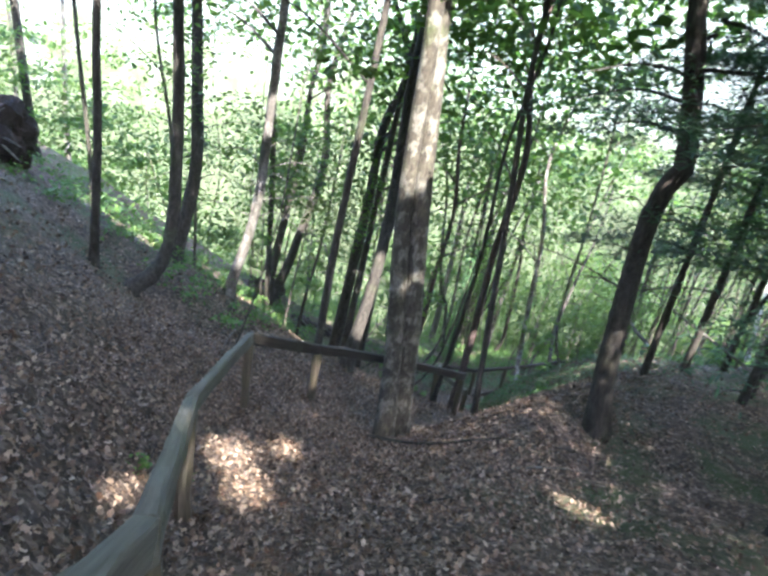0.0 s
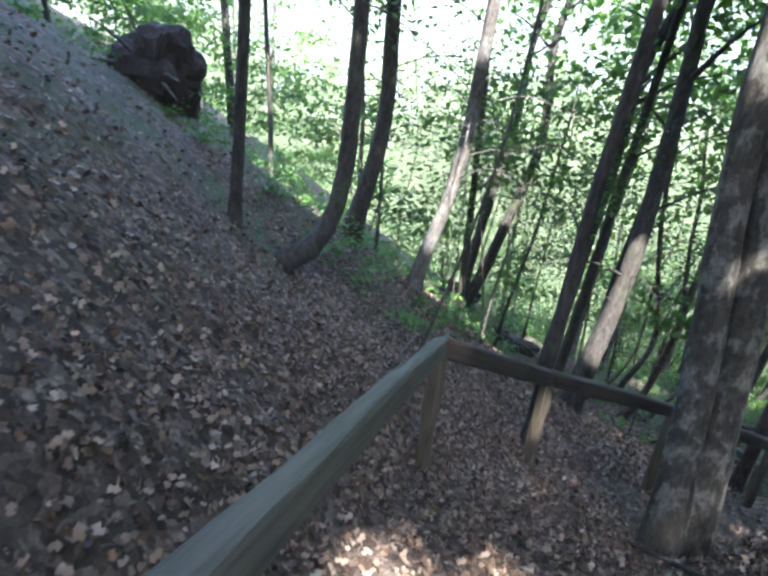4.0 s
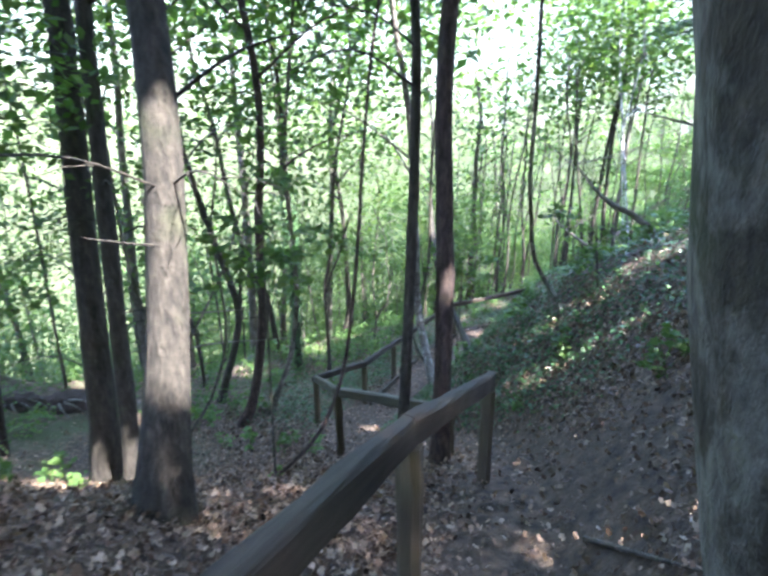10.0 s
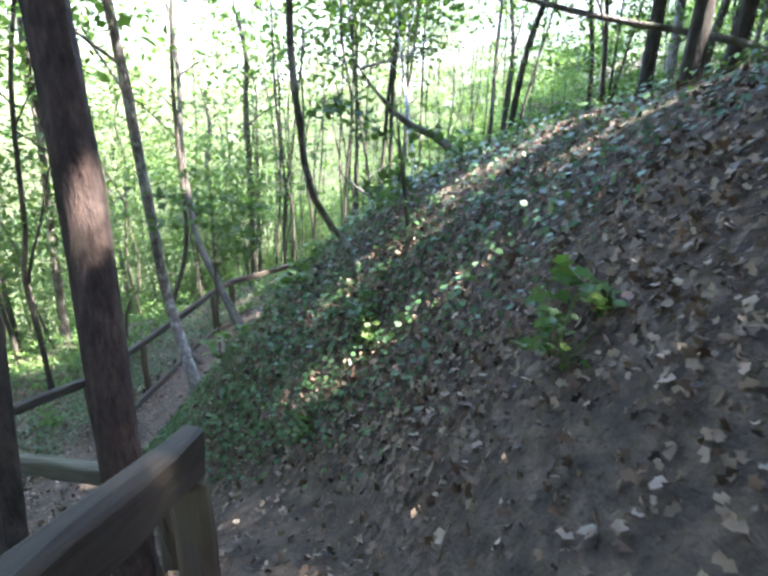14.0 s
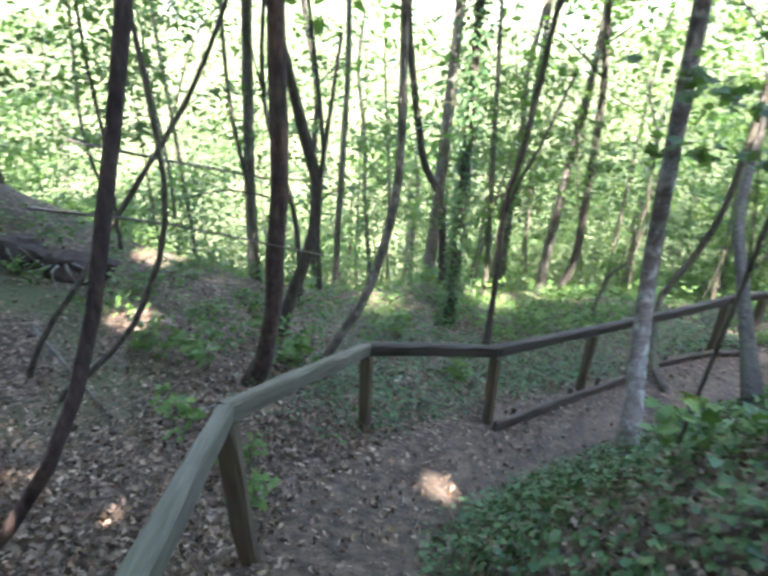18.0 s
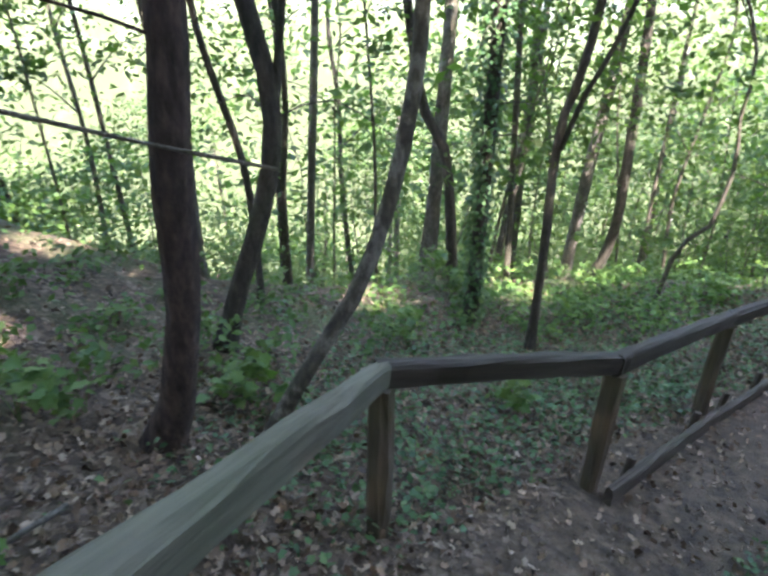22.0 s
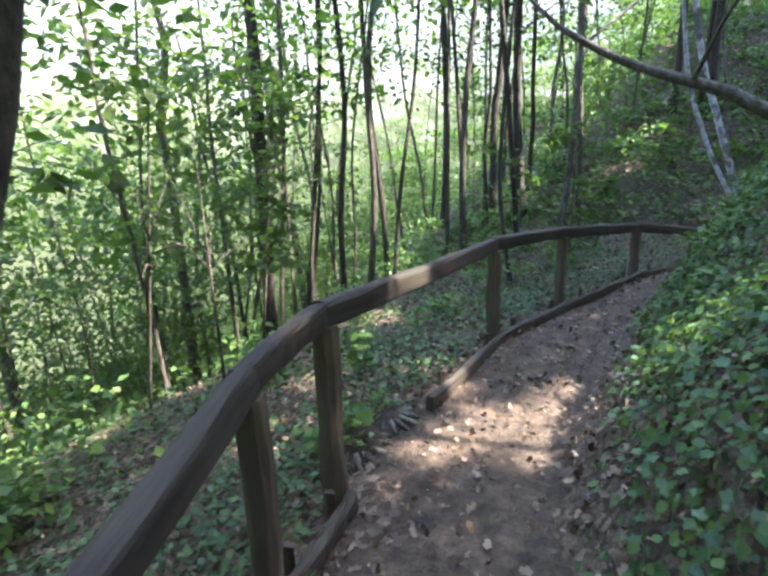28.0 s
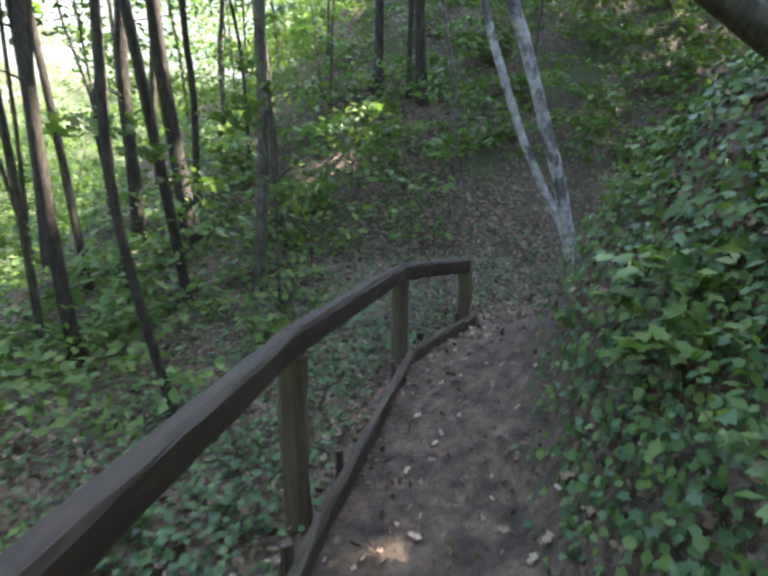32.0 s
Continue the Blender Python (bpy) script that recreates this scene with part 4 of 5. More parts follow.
# Tree added to keep the sun off path and slopes, mostly out of view.
def shade_tree(x, y, q, k):
    lx, ly = q.normal(0, 0.05, 2)
    tree([(x, y, 0), (x + lx * 2, y + ly * 2, 2), (x + lx * 5, y + ly * 5, 5)], q.uniform(0.09, 0.17), (BARK_DARK, BARK_GREY)[k % 2],
         "tall broad-crowned tree mostly out of view, added for shade", q.uniform(9, 12), 4, "tree", 7, 0.5, 1.3, 3, CANOPY, 400 + k, 0, "tall trees of the upper wood")


def pole(x, y, q, k, crowns=1):
    """A thin bare stem with leaves only at its top."""
    lx, ly = q.normal(0, 0.10, 2)
    h = q.uniform(6, 9)
    tree([(x, y, 0), (x + lx * 1.0, y + ly * 1.0, 1.4), (x + lx * 2 + q.normal(0, 0.12), y + ly * 2 + q.normal(0, 0.12), 3), (x + lx * 4, y + ly * 4, 5)], q.uniform(0.018, 0.055), (BARK_DARK, BARK_THIN)[k % 2],
         "thin bare pole-like young tree", h, crowns, "young_tree", 5, 0.5, 1.2, 2, ROOFS, 900 + k, 0, "young trees of the wood")


def sapling(x, y, q, k):
    lx, ly = q.normal(0, 0.14, 2)
    h = q.uniform(3.0, 5.5)
    t = tree([(x, y, 0), (x + lx * 0.8, y + ly * 0.8, 1.2), (x + lx * 3, y + ly * 3, 3)], q.uniform(0.014, 0.035), BARK_THIN,
             "thin leafy sapling of the undergrowth", h, 2, "sapling", 5, 0.6, 1.1, 1, CROWNS, 600 + k, 1, "saplings of the undergrowth")


def thicket(x, y, q, k, big=1.0):
    """A shrub: a few thin stems and leaves from the ground up."""
    z = float(height(x, y))
    thing = empty("shrub", (x, y, z), "leafy green shrub of the undergrowth", "shrub", "shrubs of the undergrowth")
    for j in range(3):
        a = q.uniform(0, 6.28)
        lv = big * smooth_curve([(0, 0, -0.1), (0.3 * math.cos(a), 0.3 * math.sin(a), 1.0), (0.8 * math.cos(a), 0.8 * math.sin(a), 2.4)], 6)
        v, f = tube(lv, np.linspace(0.022, 0.006, 6) * min(big, 1.0), 5, 0.05, k + j)
        part("stem", mesh_of("stem", v, f, BARK_THIN, True), thing)
    kit = BUSHES
    s = big * q.uniform(0.75, 1.3)
    tagged(part("foliage", kit[int(q.integers(len(kit)))], thing, "", Matrix.LocRotScale((0, 0, 1.35 * s), Euler((0, 0, q.uniform(0, 6.28))), Vector((s, s, s * q.uniform(0.8, 1.2))))), kind="stuff")


def fir(x, y, q, k, low=1.6):
    thing = tree([(x, y, 0), (x, y, 2), (x, y, 5)], 0.065, BARK_DARK, "dark conifer with drooping needle branches", 9, 0, "conifer", 8, 0.6, 1.2, 0, FIRS, 800 + k, 0, "conifers on the bank")
    for j in range(9):
        a, h = q.uniform(0, 6.28), q.uniform(low, 6.5)
        reach = 1.5 - 0.12 * h
        lv = smooth_curve([(0, 0, h), (0.6 * reach * math.cos(a), 0.6 * reach * math.sin(a), h + 0.1), (1.5 * reach * math.cos(a), 1.5 * reach * math.sin(a), h - 0.2)], 7)
        v, f = tube(lv, np.linspace(0.025, 0.006, 7), 5, 0.05, k + j)
        part("limb", mesh_of("limb", v, f, BARK_DARK, True), thing)
        tagged(part("crown", FIRS[j % 3], thing, "", Matrix.LocRotScale((reach * math.cos(a), reach * math.sin(a), h - 0.05), Euler((0, 0.15, a)), Vector((0.75, 0.6, 0.5)))), kind="stuff")


# Shade trees set up-sun of the left slope and the lower rail
for k, (x, y) in enumerate(((1.9, -5.2), (3.4, -5.6), (2.4, -7.2), (4.2, -7.4), (3.2, -8.9), (15.5, 7.5), (17.0, 6.5), (14.5, 8.5), (16.5, 9.0), (18.3, 7.8), (19.5, 9.5), (18.0, 10.6), (20.5, 8.0), (21.5, 10.0), (19.0, 1.5), (20.6, 2.0), (18.2, 3.2), (20.0, -0.5), (17.6, 1.0))):
    shade_tree(x, y, np.random.default_rng(70 + k), 60 + k)
wood_around(95, 4.2, 40, tall_tree, 5, 1.6)
wood_around(105, 3.6, 30, sapling, 6, 1.0)
wood_around(115, 6.0, 34, thicket, 8, 1.5)
# this and the next: more added shade trees, mostly behind the walk
wood_around(19, 3.6, 20, shade_tree, 12, 2.0, (-8, 24, -18, 6.5))
wood_around(18, 3.2, 24, shade_tree, 13, 2.0, (-17, 2, -22, 1.5))
wood_around(130, 4.0, 26, pole, 14, 0.9, (-10, 32, 6, 40))
wood_around(34, 2.6, 9, lambda x, y, q, k: pole(x, y, q, 200 + k, 0), 33, 0.6, (12, 24, 16.8, 24))
wood_around(6, 2.8, 9, sapling, 34, 1.1, (16.5, 24, 12.5, 17.5))


def growth(name, label, count, near, far, seed, gap, box, spread, leaves, size, mat, lift):
    """Undergrowth that nobody could count: clumps of leaves standing on the ground, in one mesh."""
    spots = []
    wood_around(count, near, far, lambda x, y, q, k: spots.append((x, y, float(height(x, y)))), seed, gap, box)
    q = np.random.default_rng(seed)
    c = np.array(spots)
    sc = np.repeat(q.uniform(0.7, 1.3, len(c)), leaves)[:, None]
    sub_ = q.normal(0, 1, (len(c), 12, 3))
    sub_ /= np.linalg.norm(sub_, axis=2, keepdims=True)
    sub_ *= q.uniform(0.3, 1.0, (len(c), 12, 1))
    i = np.repeat(np.arange(len(c)), leaves)
    off = sub_[i, q.integers(0, 12, len(i))] + q.normal(0, 1, (len(i), 3)) * (0.2, 0.2, 0.055)
    off[:, 2] = np.abs(off[:, 2] * 0.8 + lift) if lift < 0.5 else off[:, 2] * 0.8 + lift
    n = len(i)
    at = np.concatenate([np.repeat(c, leaves, 0) + off * spread * sc])
    tagged(new(name, scatter(name, at, size * q.uniform(0.6, 1.25, n), q.uniform(0, 6.28, n), q.normal(0.25, 0.45, n), q.normal(0, 0.5, n), mat, PLAIN)), label, "undergrowth", kind="stuff")


growth("far_thicket", "dense sunlit green leaves of the thicket down the slope", 120, 9.0, 20, 16, 1.7, (-18, 36, 8, 42), 2.3, 1500, 0.14, LEAF, 0.75)
growth("far_thicket", "dense sunlit green leaves of the far thicket", 190, 18.0, 46, 15, 2.2, (-30, 52, 2, 60), 3.0, 850, 0.21, LEAF, 0.75)
growth("hanging_foliage", "layered bright green leaves of young trees down the slope", 60, 4.5, 17, 41, 1.5, (-5, 15, 13, 36), 1.9, 620, 0.115, LEAF, 2.0)
growth("hanging_foliage", "bright leaves of young trees beyond the crest of the bank", 34, 5.0, 16, 42, 1.6, (6, 22, 3, 15), 1.6, 520, 0.115, LEAF, 1.7)
# four layers of leaves added overhead, out of view, only to cast shade
growth("high_canopy", "unseen leaves high over the upper slope, added to shade it", 60, 0.0, 14, 44, 1.5, (-10, 4, -5, 7), 2.2, 260, 0.28, LEAF, 3.4)
growth("high_canopy", "unseen leaves over the start of the path, added to shade the trunks", 14, 0.0, 14, 46, 1.0, (-3.5, 3.2, 0.6, 4.0), 1.8, 460, 0.2, LEAF, 4.0)
growth("high_canopy", "unseen leaves added to shade the crest of the slope", 14, 0.0, 14, 45, 1.1, (-4, 1.5, -0.5, 3.5), 2.0, 440, 0.26, LEAF, 4.2)
growth("high_canopy", "unseen leaves added to shade the ivy bank", 11, 0.0, 14, 47, 1.1, (5, 9.5, 2.0, 6.5), 2.0, 280, 0.26, LEAF, 3.2)
growth("undergrowth", "low green plants covering the bank", 210, 2.3, 14, 17, 0.6, (13.5, 27, 11, 25), 0.6, 130, 0.11, HERB, 0.2)
growth("undergrowth", "leafy shrubs on the far hillside", 120, 2.6, 14, 31, 0.7, (14.5, 25, 10.5, 18.5), 0.75, 170, 0.12, HERB, 0.45)
growth("undergrowth", "dense low leaves over the ivy bank", 130, 0.9, 3.6, 32, 0.28, (11.2, 14.6, 12.0, 15.2), 0.3, 190, 0.05, HERB, 0.15)
growth("undergrowth", "low green plants below the handrail", 70, 1.7, 8, 18, 0.6, (4, 16, 16.3, 22), 0.5, 170, 0.09, HERB, 0.2)
growth("undergrowth", "low green plants on the edge of the valley", 80, 2.4, 9, 20, 0.6, (-3, 8, 14.2, 20), 0.5, 140, 0.085, HERB, 0.2)
growth("undergrowth", "low green plants on the upper bank", 70, 1.8, 9, 19, 0.6, (-7, -1.2, 6.5, 15), 0.4, 150, 0.075, HERB, 0.2)
q = np.random.default_rng(3)
for k, (x, y) in enumerate(((6.6, 6.6), (7.6, 8.6), (5.6, 4.2), (8.6, 6.9), (4.9, 1.6), (5.2, 7.2), (6.4, 8.0), (4.3, 3.0))):
    fir(x, y, q, k)
for k, (x, y) in enumerate(((6.4, 8.0), (6.2, 6.2))):
    fir(x, y, q, 20 + k, 3.0)
# needle boughs of the crooked trunk
q = np.random.default_rng(300)
for k in range(10):
    a, h = 0.63 * k + q.uniform(-0.2, 0.2), q.uniform(2.9, 5.2)
    foot = np.array([-0.2, 0.1, h])
    tip = foot + np.array([math.cos(a), math.sin(a), -0.12]) * q.uniform(1.1, 1.7)
    v, f = tube(smooth_curve([foot, 0.5 * (foot + tip) + (0, 0, 0.12), tip], 7), np.linspace(0.024, 0.006, 7), 5, 0.05, k)
    part("limb", mesh_of("limb", v, f, BARK_DARK, True), CROOKED)
    tagged(part("crown", FIRS[k % 3], CROOKED, "", Matrix.LocRotScale(0.35 * foot + 0.65 * tip, Euler((0, 0.15, a)), Vector((0.75, 0.6, 0.5)))), kind="stuff")


# ---- ground cover ----
def lay(count, seed, spread, keep):
    """Random places beside the path, kept with the chance that keep(x, y, side) gives, with the slope's turn."""
    q = np.random.default_rng(seed)
    i = q.integers(16, N - 6, count * 3)
    off = q.normal(0, 1, (count * 3, 2)) * spread
    x, y = LINE[i, 0] + off[:, 0], LINE[i, 1] + off[:, 1]
    side = np.concatenate([beside(x[j : j + 4000], y[j : j + 4000]) for j in range(0, len(x), 4000)])
    ok = q.uniform(size=len(x)) < keep(x, y, side)
    x, y, side = x[ok][:count], y[ok][:count], side[ok][:count]
    z = np.concatenate([height(x[j : j + 4000], y[j : j + 4000]) for j in range(0, len(x), 4000)])
    zx = np.concatenate([height(x[j : j + 4000] + 0.05, y[j : j + 4000]) for j in range(0, len(x), 4000)])
    zy = np.concatenate([height(x[j : j + 4000], y[j : j + 4000] + 0.05) for j in range(0, len(x), 4000)])
    u = np.stack([np.full(len(x), 0.05), np.zeros(len(x)), zx - z], 1)
    u /= np.linalg.norm(u, axis=1, keepdims=True)
    v = np.stack([np.zeros(len(x)), np.full(len(x), 0.05), zy - z], 1)
    w = np.cross(u, v)
    w /= np.linalg.norm(w, axis=1, keepdims=True)
    v = np.cross(w, u)
    return np.stack([x, y, z], 1), np.stack([u, v, w], -1), side, q


def worn(x):
    """Where the path is trodden wider, beside the stump."""
    return np.clip(1.6 - np.abs(x - 9.6), 0, 1)


def ivy_share(x, y, side):
    """How much of the ground is ivy: the banks to the right from the bend on, and both sides further down."""
    right = np.clip((x + y - 11.9) / 1.4, 0, 1) * np.clip((-side - 0.35 - 0.25 * worn(x)) / 0.35, 0, 1)
    left = np.clip((y - 12.6) / 1.2, 0, 1) * np.clip((side - 0.5) / 0.3, 0, 1) * np.clip((x - 1.5) / 1.5, 0, 1)
    patch = 0.55 + 0.45 * np.sin(1.9 * x + 0.7 * y) * np.sin(1.6 * y - 0.9 * x + 0.6)
    return np.clip((right + left) * (0.45 + 0.75 * patch), 0, 1)


def litter_keep(x, y, side):
    trodden = np.clip((y - 4.5) / 2.5, 0, 1) * np.clip((0.75 - np.abs(side)) / 0.35, 0, 1)
    scuffed = np.clip((-side - 0.2) / 0.3, 0, 1) * np.clip((1.2 + side) / 0.4, 0, 1) * np.clip((y - 6.3) / 0.8, 0, 1) * np.clip((8.3 - y) / 0.6, 0, 1)
    return (1 - 0.82 * trodden) * (1 - 0.7 * scuffed) * (1 - 0.6 * ivy_share(x, y, side)) * np.clip(1.25 - np.abs(side) / 7, 0.1, 1)


# a crumpled dead leaf
DEAD = (np.array([(0, 0, 0), (0.12, 0.36, 0.16), (0.48, 0.20, 0.03), (0.64, 0.40, 0.20), (1, 0.03, 0.12), (0.6, -0.36, 0.04), (0.44, -0.18, 0.02), (0.1, -0.30, 0.20)]), [(0, 1, 2), (0, 2, 3, 4), (0, 4, 5, 6), (0, 6, 7)])
for count, seed, wide in ((92000, 31, 2.0), (26000, 34, 4.6)):
    at, lean, side, q = lay(count, seed, wide, litter_keep)
    n_ = len(at)
    at = at + lean[:, :, 2] * q.uniform(0.001, 0.035, (n_, 1))
    big_ = 1.0 if wide < 3 else 1.1
    tagged(new("leaf_litter", scatter("leaf_litter", at, q.uniform(0.022, 0.056, n_) * big_, q.uniform(0, 6.28, n_), q.normal(0, 0.7, n_), q.normal(0, 0.7, n_) + np.pi * (q.uniform(size=n_) < 0.35), LITTER, DEAD, lean)),
           "dry brown fallen leaves lying on the slope", "leaf litter", kind="stuff")

at, lean, side, q = lay(64000, 32, 1.7, lambda x, y, s: ivy_share(x, y, s))
n_ = len(at)
at = at + lean[:, :, 2] * (q.uniform(0.01, 1.0, (n_, 1)) ** 1.5 * 0.13)
tagged(new("ivy", scatter("ivy", at, q.uniform(0.024, 0.052, n_), q.uniform(0, 6.28, n_), q.normal(0.25, 0.35, n_), q.normal(0, 0.4, n_), IVY, (LOBED_V, LOBED_F), lean)),
       "dark green ivy covering the bank", "ivy", kind="stuff")

for name, count, seed, wide, mat, shape, lo, hi, label in (("ground_cover", 34000, 36, 1.3, HERB, (LEAF_V * (1, 1.7, 1), LEAF_F), 0.024, 0.05, "bright green broad-leaved plants among the ivy"),
                                                         ("ivy", 19000, 37, 1.3, IVY, (LOBED_V, LOBED_F), 0.028, 0.058, "dense ivy on the lower bank")):
    at, lean, side, q = lay(count, seed, wide, lambda x, y, s: np.clip((x - 7) / 1.5, 0, 1) * np.clip((-s - 0.45 - 0.25 * worn(x)) / 0.3, 0, 1))
    n_ = len(at)
    at = at + lean[:, :, 2] * (q.uniform(0.03, 1.0, (n_, 1)) * 0.16)
    tagged(new(name, scatter(name, at, q.uniform(lo, hi, n_), q.uniform(0, 6.28, n_), q.normal(0.1, 0.35, n_), q.normal(0, 0.4, n_), mat, shape, lean)), label, "ground cover", kind="stuff")

# Low green plants
HERBS = [crown_mesh("herb_leaves", 60, 0.17, 0.7, 0.062, HERB, 90 + k, 6, (LOBED_V, LOBED_F), 0.1) for k in range(4)]


def herb(x, y, s, k):
    z = float(height(x, y))
    thing = empty("herb_plant", (x, y, z), "small bright green plant among dead leaves", "plant", "low plants beside the path")
    for j in range(3):
        a = 2.1 * j + k
        v, f = tube(smooth_curve([(0, 0, -0.03), (0.03 * math.cos(a), 0.03 * math.sin(a), 0.1 * s), (0.09 * math.cos(a), 0.09 * math.sin(a), 0.22 * s)], 5), np.linspace(0.004, 0.002, 5), 4, 0.0, k)
        part("stalk", mesh_of("stalk", v, f, HERB), thing)
    tagged(part("foliage", HERBS[k % 4], thing, "", Matrix.LocRotScale((0, 0, 0.17 * s), Euler((0, 0, k * 1.3)), Vector((s, s, s)))), kind="stuff")


k = 0
for x, y, s in ((1.08, 13.6, 1.4), (0.85, 13.75, 1.3), (0.6, 13.65, 1.2), (1.3, 13.8, 1.1), (3.84, 7.77, 1.1), (3.7, 7.7, 0.8), (4.37, 9.3, 0.9), (4.5, 9.4, 0.8), (3.86, 9.36, 0.7), (2.38, 11.73, 1.0),
                (9.6, 17.2, 1.2), (8.55, 16.55, 1.0), (8.75, 16.6, 0.8), (8.95, 16.62, 0.7), (10.7, 15.05, 1.0), (12.2, 14.95, 1.3), (12.0, 15.05, 1.1), (3.13, 16.1, 1.5), (3.9, 17.5, 1.5), (2.16, 12.2, 0.9), (2.0, 12.0, 0.8), (-0.9, 2.6, 0.5), (-1.1, 2.2, 0.5)):
    herb(x, y, s, k)
    k += 1
q = np.random.default_rng(55)
while k < 95:
    i = int(q.integers(20, N - 8))
    d = q.uniform(0.8, 5.5) * q.choice([-1, 1])
    x, y = LINE[i, 0] - WAY[i, 1] * d, LINE[i, 1] + WAY[i, 0] * d
    if abs(float(beside(x, y))) > 1.25 and y > 9.5:
        herb(x, y, q.uniform(0.6, 1.6), k)
        k += 1

# Ivy on the wrapped trunk
q = np.random.default_rng(77)
n_ = 2600
h_ = q.uniform(0.0, 4.6, n_)
a_ = q.uniform(0, 6.28, n_)
r_ = 0.08 + 0.10 * q.uniform(size=n_) ** 2 + 0.08 * np.clip(h_ - 2.6, 0, 2) * q.uniform(size=n_)
pts_ = np.stack([r_ * np.cos(a_) - 0.012 * h_, r_ * np.sin(a_) - 0.008 * h_, h_], 1)
tagged(part("ivy_leaves", scatter("ivy_leaves", pts_, q.uniform(0.035, 0.065, n_), a_, q.normal(0.9, 0.4, n_), q.normal(0, 0.4, n_), IVY, (LOBED_V, LOBED_F)), IVIED, "glossy dark ivy leaves"), kind="stuff")


# Fallen sticks and branches
def stick(stops, r, mat, label, seed):
    base = np.array([*stops[0][:2], float(height(*stops[0][:2]))])
    pts = [np.array([x, y, float(height(x, y)) + z]) - base for x, y, z in stops]
    v, f = tube(smooth_curve(pts, 14), np.linspace(r, r * 0.4, 14), 6, 0.08, seed)
    ob = new("fallen_branch", mesh_of("fallen_branch", v, f, mat, True))
    ob.location = base
    tagged(ob, label, "branch")


STICK = "bare grey stick lying on dead leaves"
stick([(0.62, 5.25, 0.03), (1.3, 4.75, 0.05), (2.14, 4.41, 0.04), (2.98, 4.33, 0.03)], 0.022, BARK_DARK, "long dark branch lying across the leaves", 1)
stick([(2.27, 7.1, 0.03), (2.15, 6.75, 0.03), (2.04, 6.39, 0.02)], 0.018, BARK_GREY, STICK, 2)
stick([(-0.24, 13.45, 0.12), (0.4, 13.0, 0.06), (1.0, 12.56, 0.02)], 0.02, BARK_GREY, STICK, 3)
stick([(-1.6, 6.8, 0.03), (-1.5, 6.0, 0.1), (-1.42, 5.33, 0.02)], 0.012, BARK_GREY, STICK, 4)
stick([(1.68, 13.0, 0.05), (1.66, 12.5, 0.15), (1.68, 12.09, 0.02)], 0.013, BARK_GREY, STICK, 5)
q = np.random.default_rng(91)
for j in range(46):
    i = int(q.integers(18, N - 10))
    d = q.uniform(0.6, 3.5) * q.choice([-1, 1])
    x, y = LINE[i, 0] - WAY[i, 1] * d, LINE[i, 1] + WAY[i, 0] * d
    a, ln = q.uniform(0, 6.28), q.uniform(0.3, 1.2)
    if abs(float(beside(x, y))) < 0.5:
        continue
    stick([(x, y, 0.015), (x + 0.5 * ln * math.cos(a) + q.normal(0, 0.05), y + 0.5 * ln * math.sin(a), 0.04), (x + ln * math.cos(a), y + ln * math.sin(a), 0.015)], q.uniform(0.005, 0.014), (BARK_GREY, BARK_DARK)[j % 2], STICK, 10 + j)

# Root plate of a fallen tree at the top of the slope
z = float(height(-5.65, 7.5))
stump = empty("uprooted_stump", (-5.65, 7.5, z), "dark earthy root plate of an uprooted tree on the crest", "stump")
bm = bmesh.new()
bmesh.ops.create_icosphere(bm, subdivisions=4, radius=0.66)
for w in bm.verts:
    w.co = Vector((w.co.x * 1.0, w.co.y * 0.6, w.co.z * 0.9)) * (1 + 0.35 * noise.noise(w.co * 2.6) + 0.16 * noise.noise(w.co * 7)) + Vector((0, 0, 0.3))
me = bpy.data.meshes.new("soil_clump")
bm.to_mesh(me)
bm.free()
me.materials.append(EARTH)
part("soil_clump", me, stump, "dark clotted soil")
for j in range(9):
    a = j * 0.75
    v, f = tube(smooth_curve([(0.1 * math.cos(a), -0.2, 0.35 + 0.1 * math.sin(a)), (0.5 * math.cos(a), -0.45, 0.35 + 0.5 * math.sin(a)), (0.8 * math.cos(a), -0.6, 0.3 + 0.75 * math.sin(a))], 7), np.linspace(0.035, 0.008, 7), 5, 0.1, j)
    part("root", mesh_of("root", v, f, BARK_GREY, True), stump)

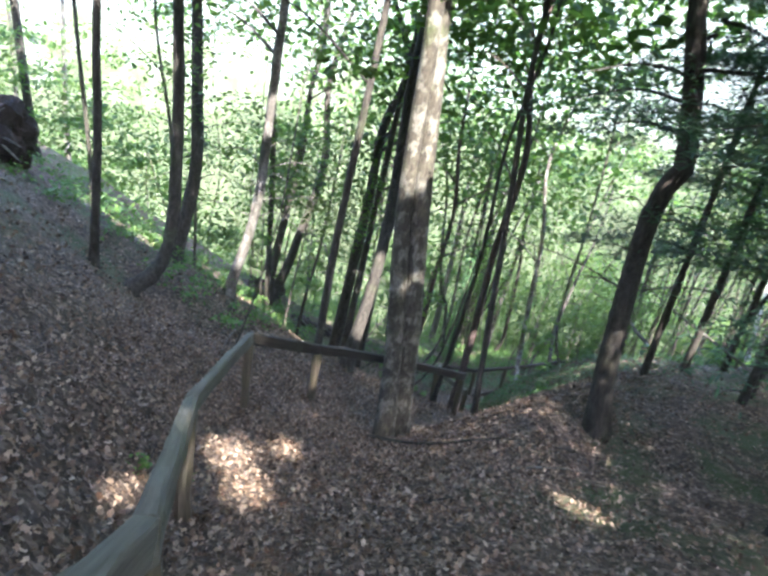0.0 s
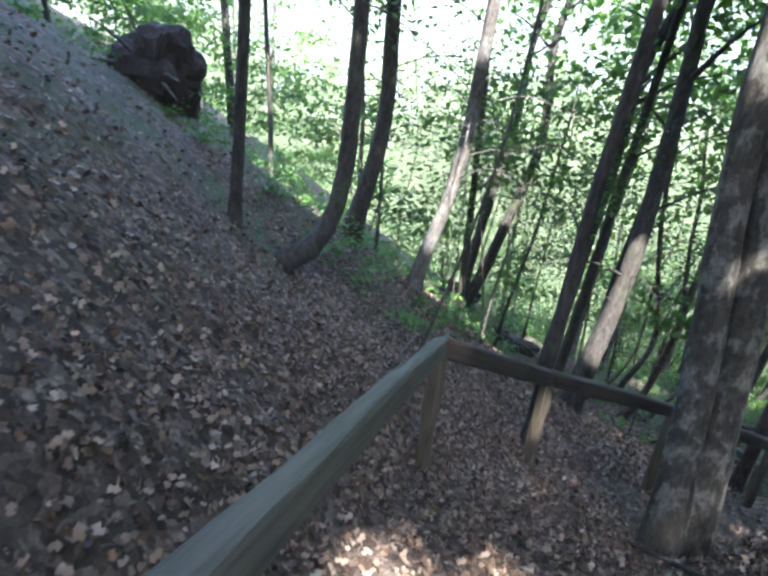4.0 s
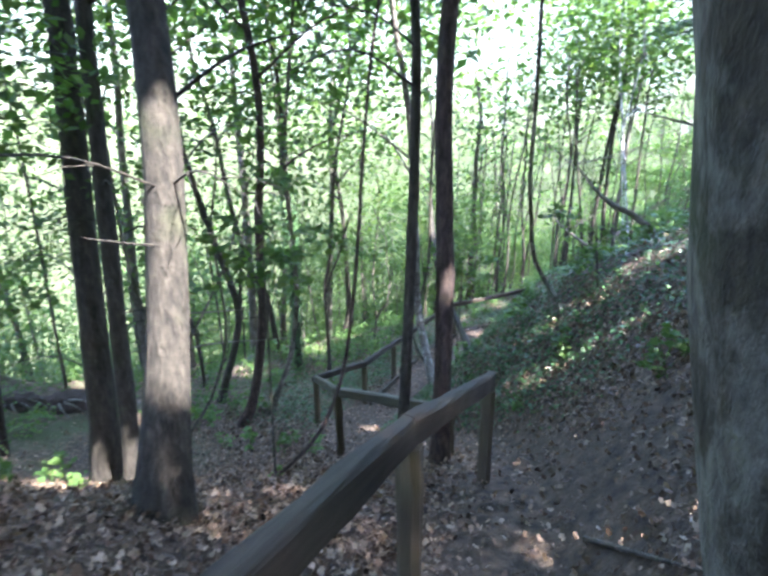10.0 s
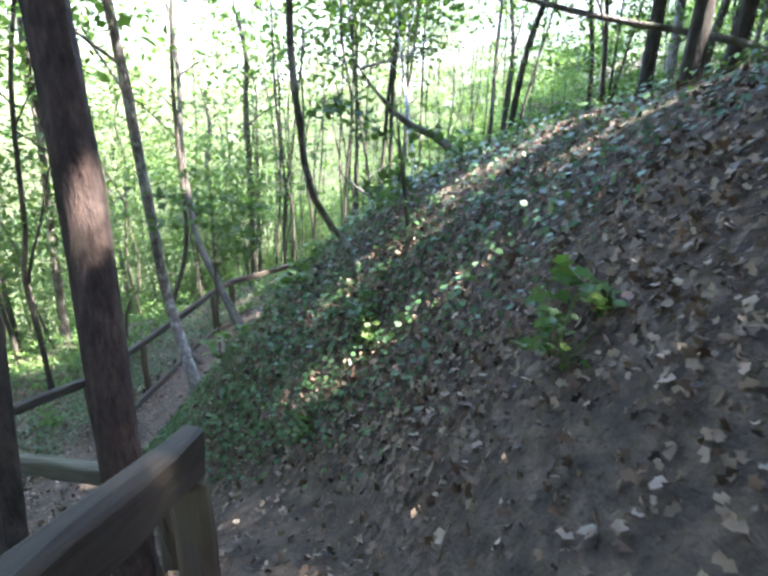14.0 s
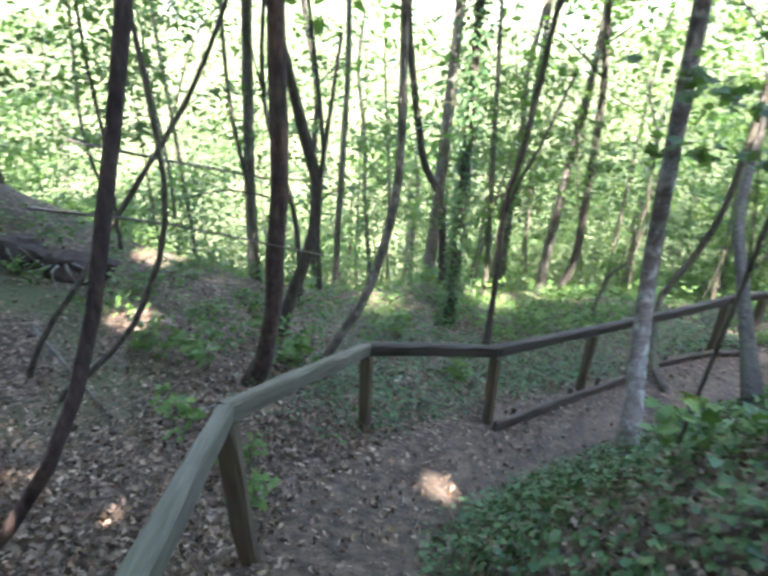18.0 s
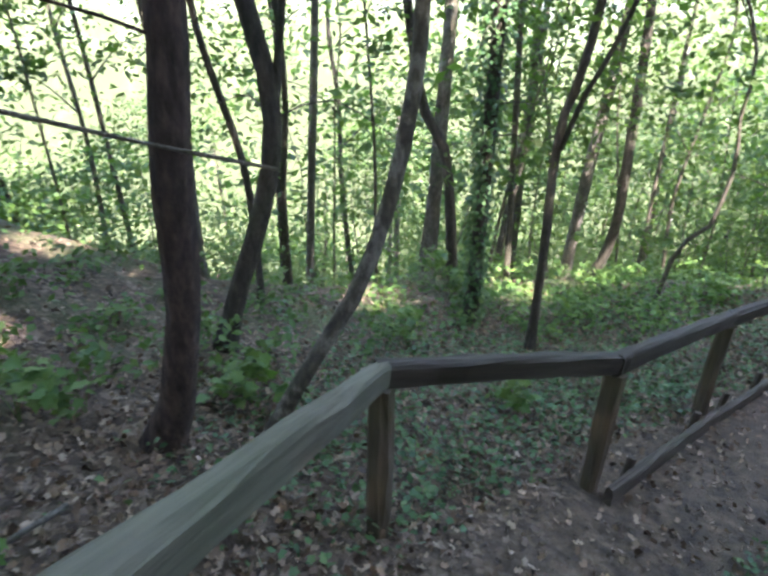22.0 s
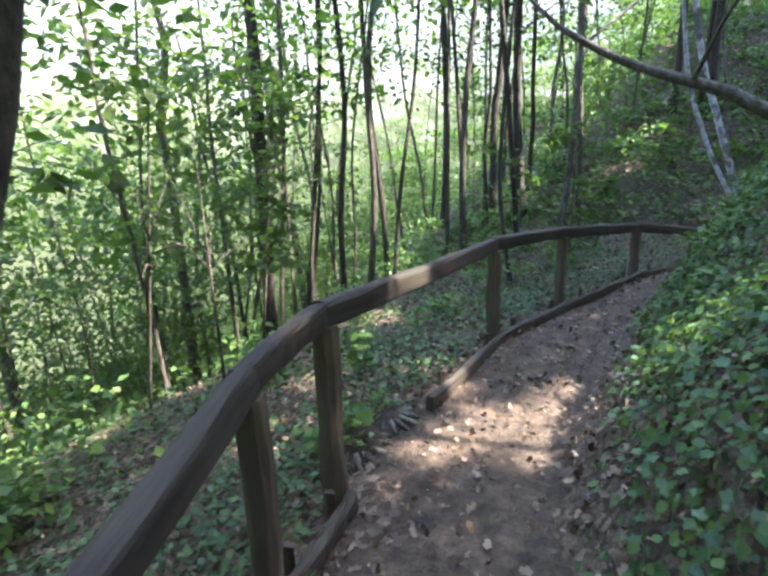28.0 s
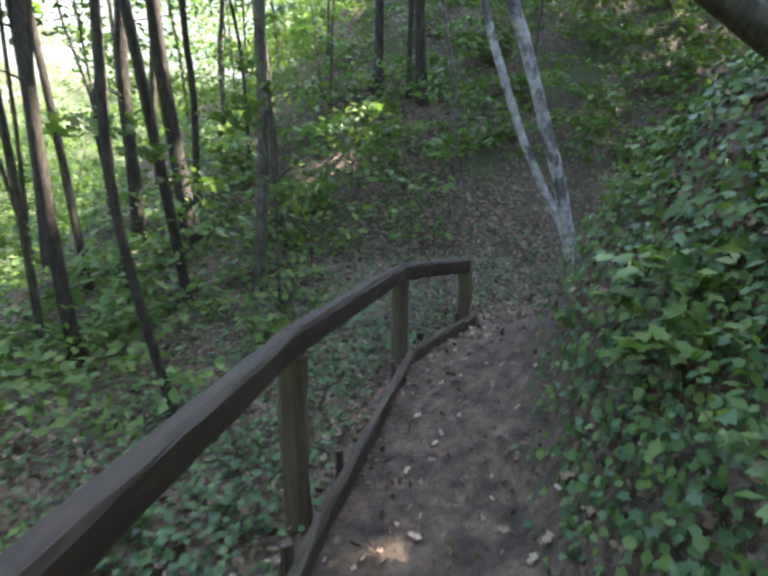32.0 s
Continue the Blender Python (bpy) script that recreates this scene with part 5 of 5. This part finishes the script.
# Dark earth banks with bare roots on the left slope
for j, (x, y, r) in enumerate(((-2.9, 15.6, 0.6), (-0.9, 15.0, 0.4), (-1.5, 14.9, 0.34), (8.6, 16.5, 0.2), (8.95, 16.5, 0.16))):
    bank = empty("earth_bank", (x, y, float(height(x, y))), "dark bare earth with roots breaking out of the slope", "earth bank")
    bm = bmesh.new()
    bmesh.ops.create_icosphere(bm, subdivisions=3, radius=r)
    for w in bm.verts:
        w.co = Vector((w.co.x * 1.3, w.co.y * 0.8, w.co.z * 0.6)) * (1 + 0.4 * noise.noise(w.co * 3 + Vector((j, 0, 0))) + 0.2 * noise.noise(w.co * 9))
    me = bpy.data.meshes.new("soil_clump")
    bm.to_mesh(me)
    bm.free()
    me.materials.append(EARTH)
    part("soil_clump", me, bank)
    for k in range(6):
        a = -2.6 + 0.4 * k
        v, f = tube(smooth_curve([(0.5 * r * math.cos(a), 0.5 * r * math.sin(a), 0.35 * r), (1.2 * r * math.cos(a), 1.0 * r * math.sin(a), 0.3 * r), (1.7 * r * math.cos(a + 0.2), 1.5 * r * math.sin(a + 0.2), -0.3 * r)], 7), np.linspace(0.022, 0.006, 7), 5, 0.1, k)
        part("root", mesh_of("root", v, f, BARK_GREY, True), bank)


# Chinks in the canopy through which the sun reaches the ground, a rail or a trunk: place and width
CHINKS = np.array([
    (-0.70, 3.36, -1.28, 0.25), (-0.44, 2.69, -1.03, 0.21), (-0.28, 3.70, -1.40, 0.16), (-0.96, 2.40, -0.88, 0.13), (0.04, 2.67, -1.01, 0.10), (-1.08, 1.88, -0.49, 0.14),
    (2.49, 3.02, -1.03, 0.14), (-0.31, 6.17, -2.19, 0.10), (-0.80, 5.24, -1.78, 0.08), (-0.09, 5.22, -2.0, 0.08), (-0.80, 4.75, -0.7, 0.09), (5.62, 8.93, -2.15, 0.2), (5.40, 8.12, -1.88, 0.16),
    (6.16, 8.70, -1.92, 0.2), (6.60, 9.56, -2.21, 0.2), (4.90, 9.62, -3.03, 0.15), (4.21, 9.41, -3.59, 0.13), (3.67, 12.49, -5.84, 0.11),
    (9.90, 15.46, -6.50, 0.24), (9.61, 15.74, -6.60, 0.22), (9.32, 15.9, -6.55, 0.18), (9.07, 16.01, -6.52, 0.16), (10.0, 15.13, -6.1, 0.26), (9.68, 15.26, -6.2, 0.22), (9.29, 15.1, -6.05, 0.2), (10.4, 15.0, -5.9, 0.24), (9.58, 16.39, -6.55, 0.13), (9.97, 16.82, -6.63, 0.14),
    (8.78, 16.07, -6.50, 0.14), (8.74, 16.33, -5.6, 0.1), (8.95, 16.36, -5.62, 0.1), (9.16, 16.38, -5.63, 0.1), (7.95, 16.2, -5.5, 0.08), (12.05, 15.97, -6.64, 0.12), (11.47, 18.38, -6.91, 0.3), (9.57, 17.2, -6.3, 0.2), (9.73, 15.65, -6.62, 0.3), (9.34, 15.78, -6.57, 0.18), (9.36, 16.04, -6.55, 0.1), (0.80, 5.85, -0.2, 0.07), (2.68, 9.0, -2.1, 0.09),
])
BEAM = np.array(to_sun)
# wider gaps over the valley side, where the sun reaches the undergrowth
q = np.random.default_rng(77)
gaps = []
for _ in range(60):
    i, d = int(q.integers(60, N - 4)), q.uniform(2.9, 9.5)
    x, y = LINE[i, 0] - WAY[i, 1] * d, LINE[i, 1] + WAY[i, 0] * d
    gaps.append((x, y, float(height(x, y)) + 0.6, q.uniform(0.25, 0.55)))
CHINKS = np.concatenate([CHINKS, gaps])


def open_chinks(ob, leaf_verts):
    """Leaves the sun's way to the chinks free of single leaves, in a mesh of its own where leaves stand in it."""
    m = np.array(ob.matrix_world)
    count = len(ob.data.vertices)
    v = np.empty(count * 3)
    ob.data.vertices.foreach_get("co", v)
    v = v.reshape(-1, leaf_verts, 3)
    c = v.mean(1) @ m[:3, :3].T + m[:3, 3]
    shut = np.zeros(len(c), bool)
    for *spot, wide in CHINKS:
        d = c - spot
        a = d @ BEAM
        shut |= (a > 0.35) & (((d - a[:, None] * BEAM) ** 2).sum(1) < (wide + 0.04) ** 2)
    if not shut.any():
        return
    per = len(ob.data.polygons) // len(c)
    mat, name = ob.data.materials[0], ob.data.name.split(".")[0]
    faces = [tuple(ob.data.polygons[k].vertices) for k in range(per)]
    ob.data = scatter(name, np.zeros((int((~shut).sum()), 3)), np.ones(int((~shut).sum())), np.zeros(1), np.zeros(1), np.zeros(1), mat, (v[0], faces), leaves=v[~shut])


bpy.context.view_layer.update()
LEAFY = {"crown_leaves": 4, "bush_leaves": 4, "canopy_leaves": 4, "spray_leaves": 10, "fir_needles": 6, "far_thicket": 4, "undergrowth": 4, "hanging_foliage": 4, "high_canopy": 4}
for ob in list(scene.objects):
    if ob.type == "MESH" and ob.data.name.split(".")[0] in LEAFY:
        big = ob.data.name.split(".")[0] in ("far_thicket", "undergrowth", "hanging_foliage", "high_canopy")
        d = np.array(ob.matrix_world.translation) - CHINKS[:, :3]
        a = d @ BEAM
        if big or ((a > -1) & (((d - a[:, None] * BEAM) ** 2).sum(1) < 4.2 ** 2)).any():
            open_chinks(ob, LEAFY[ob.data.name.split(".")[0]])
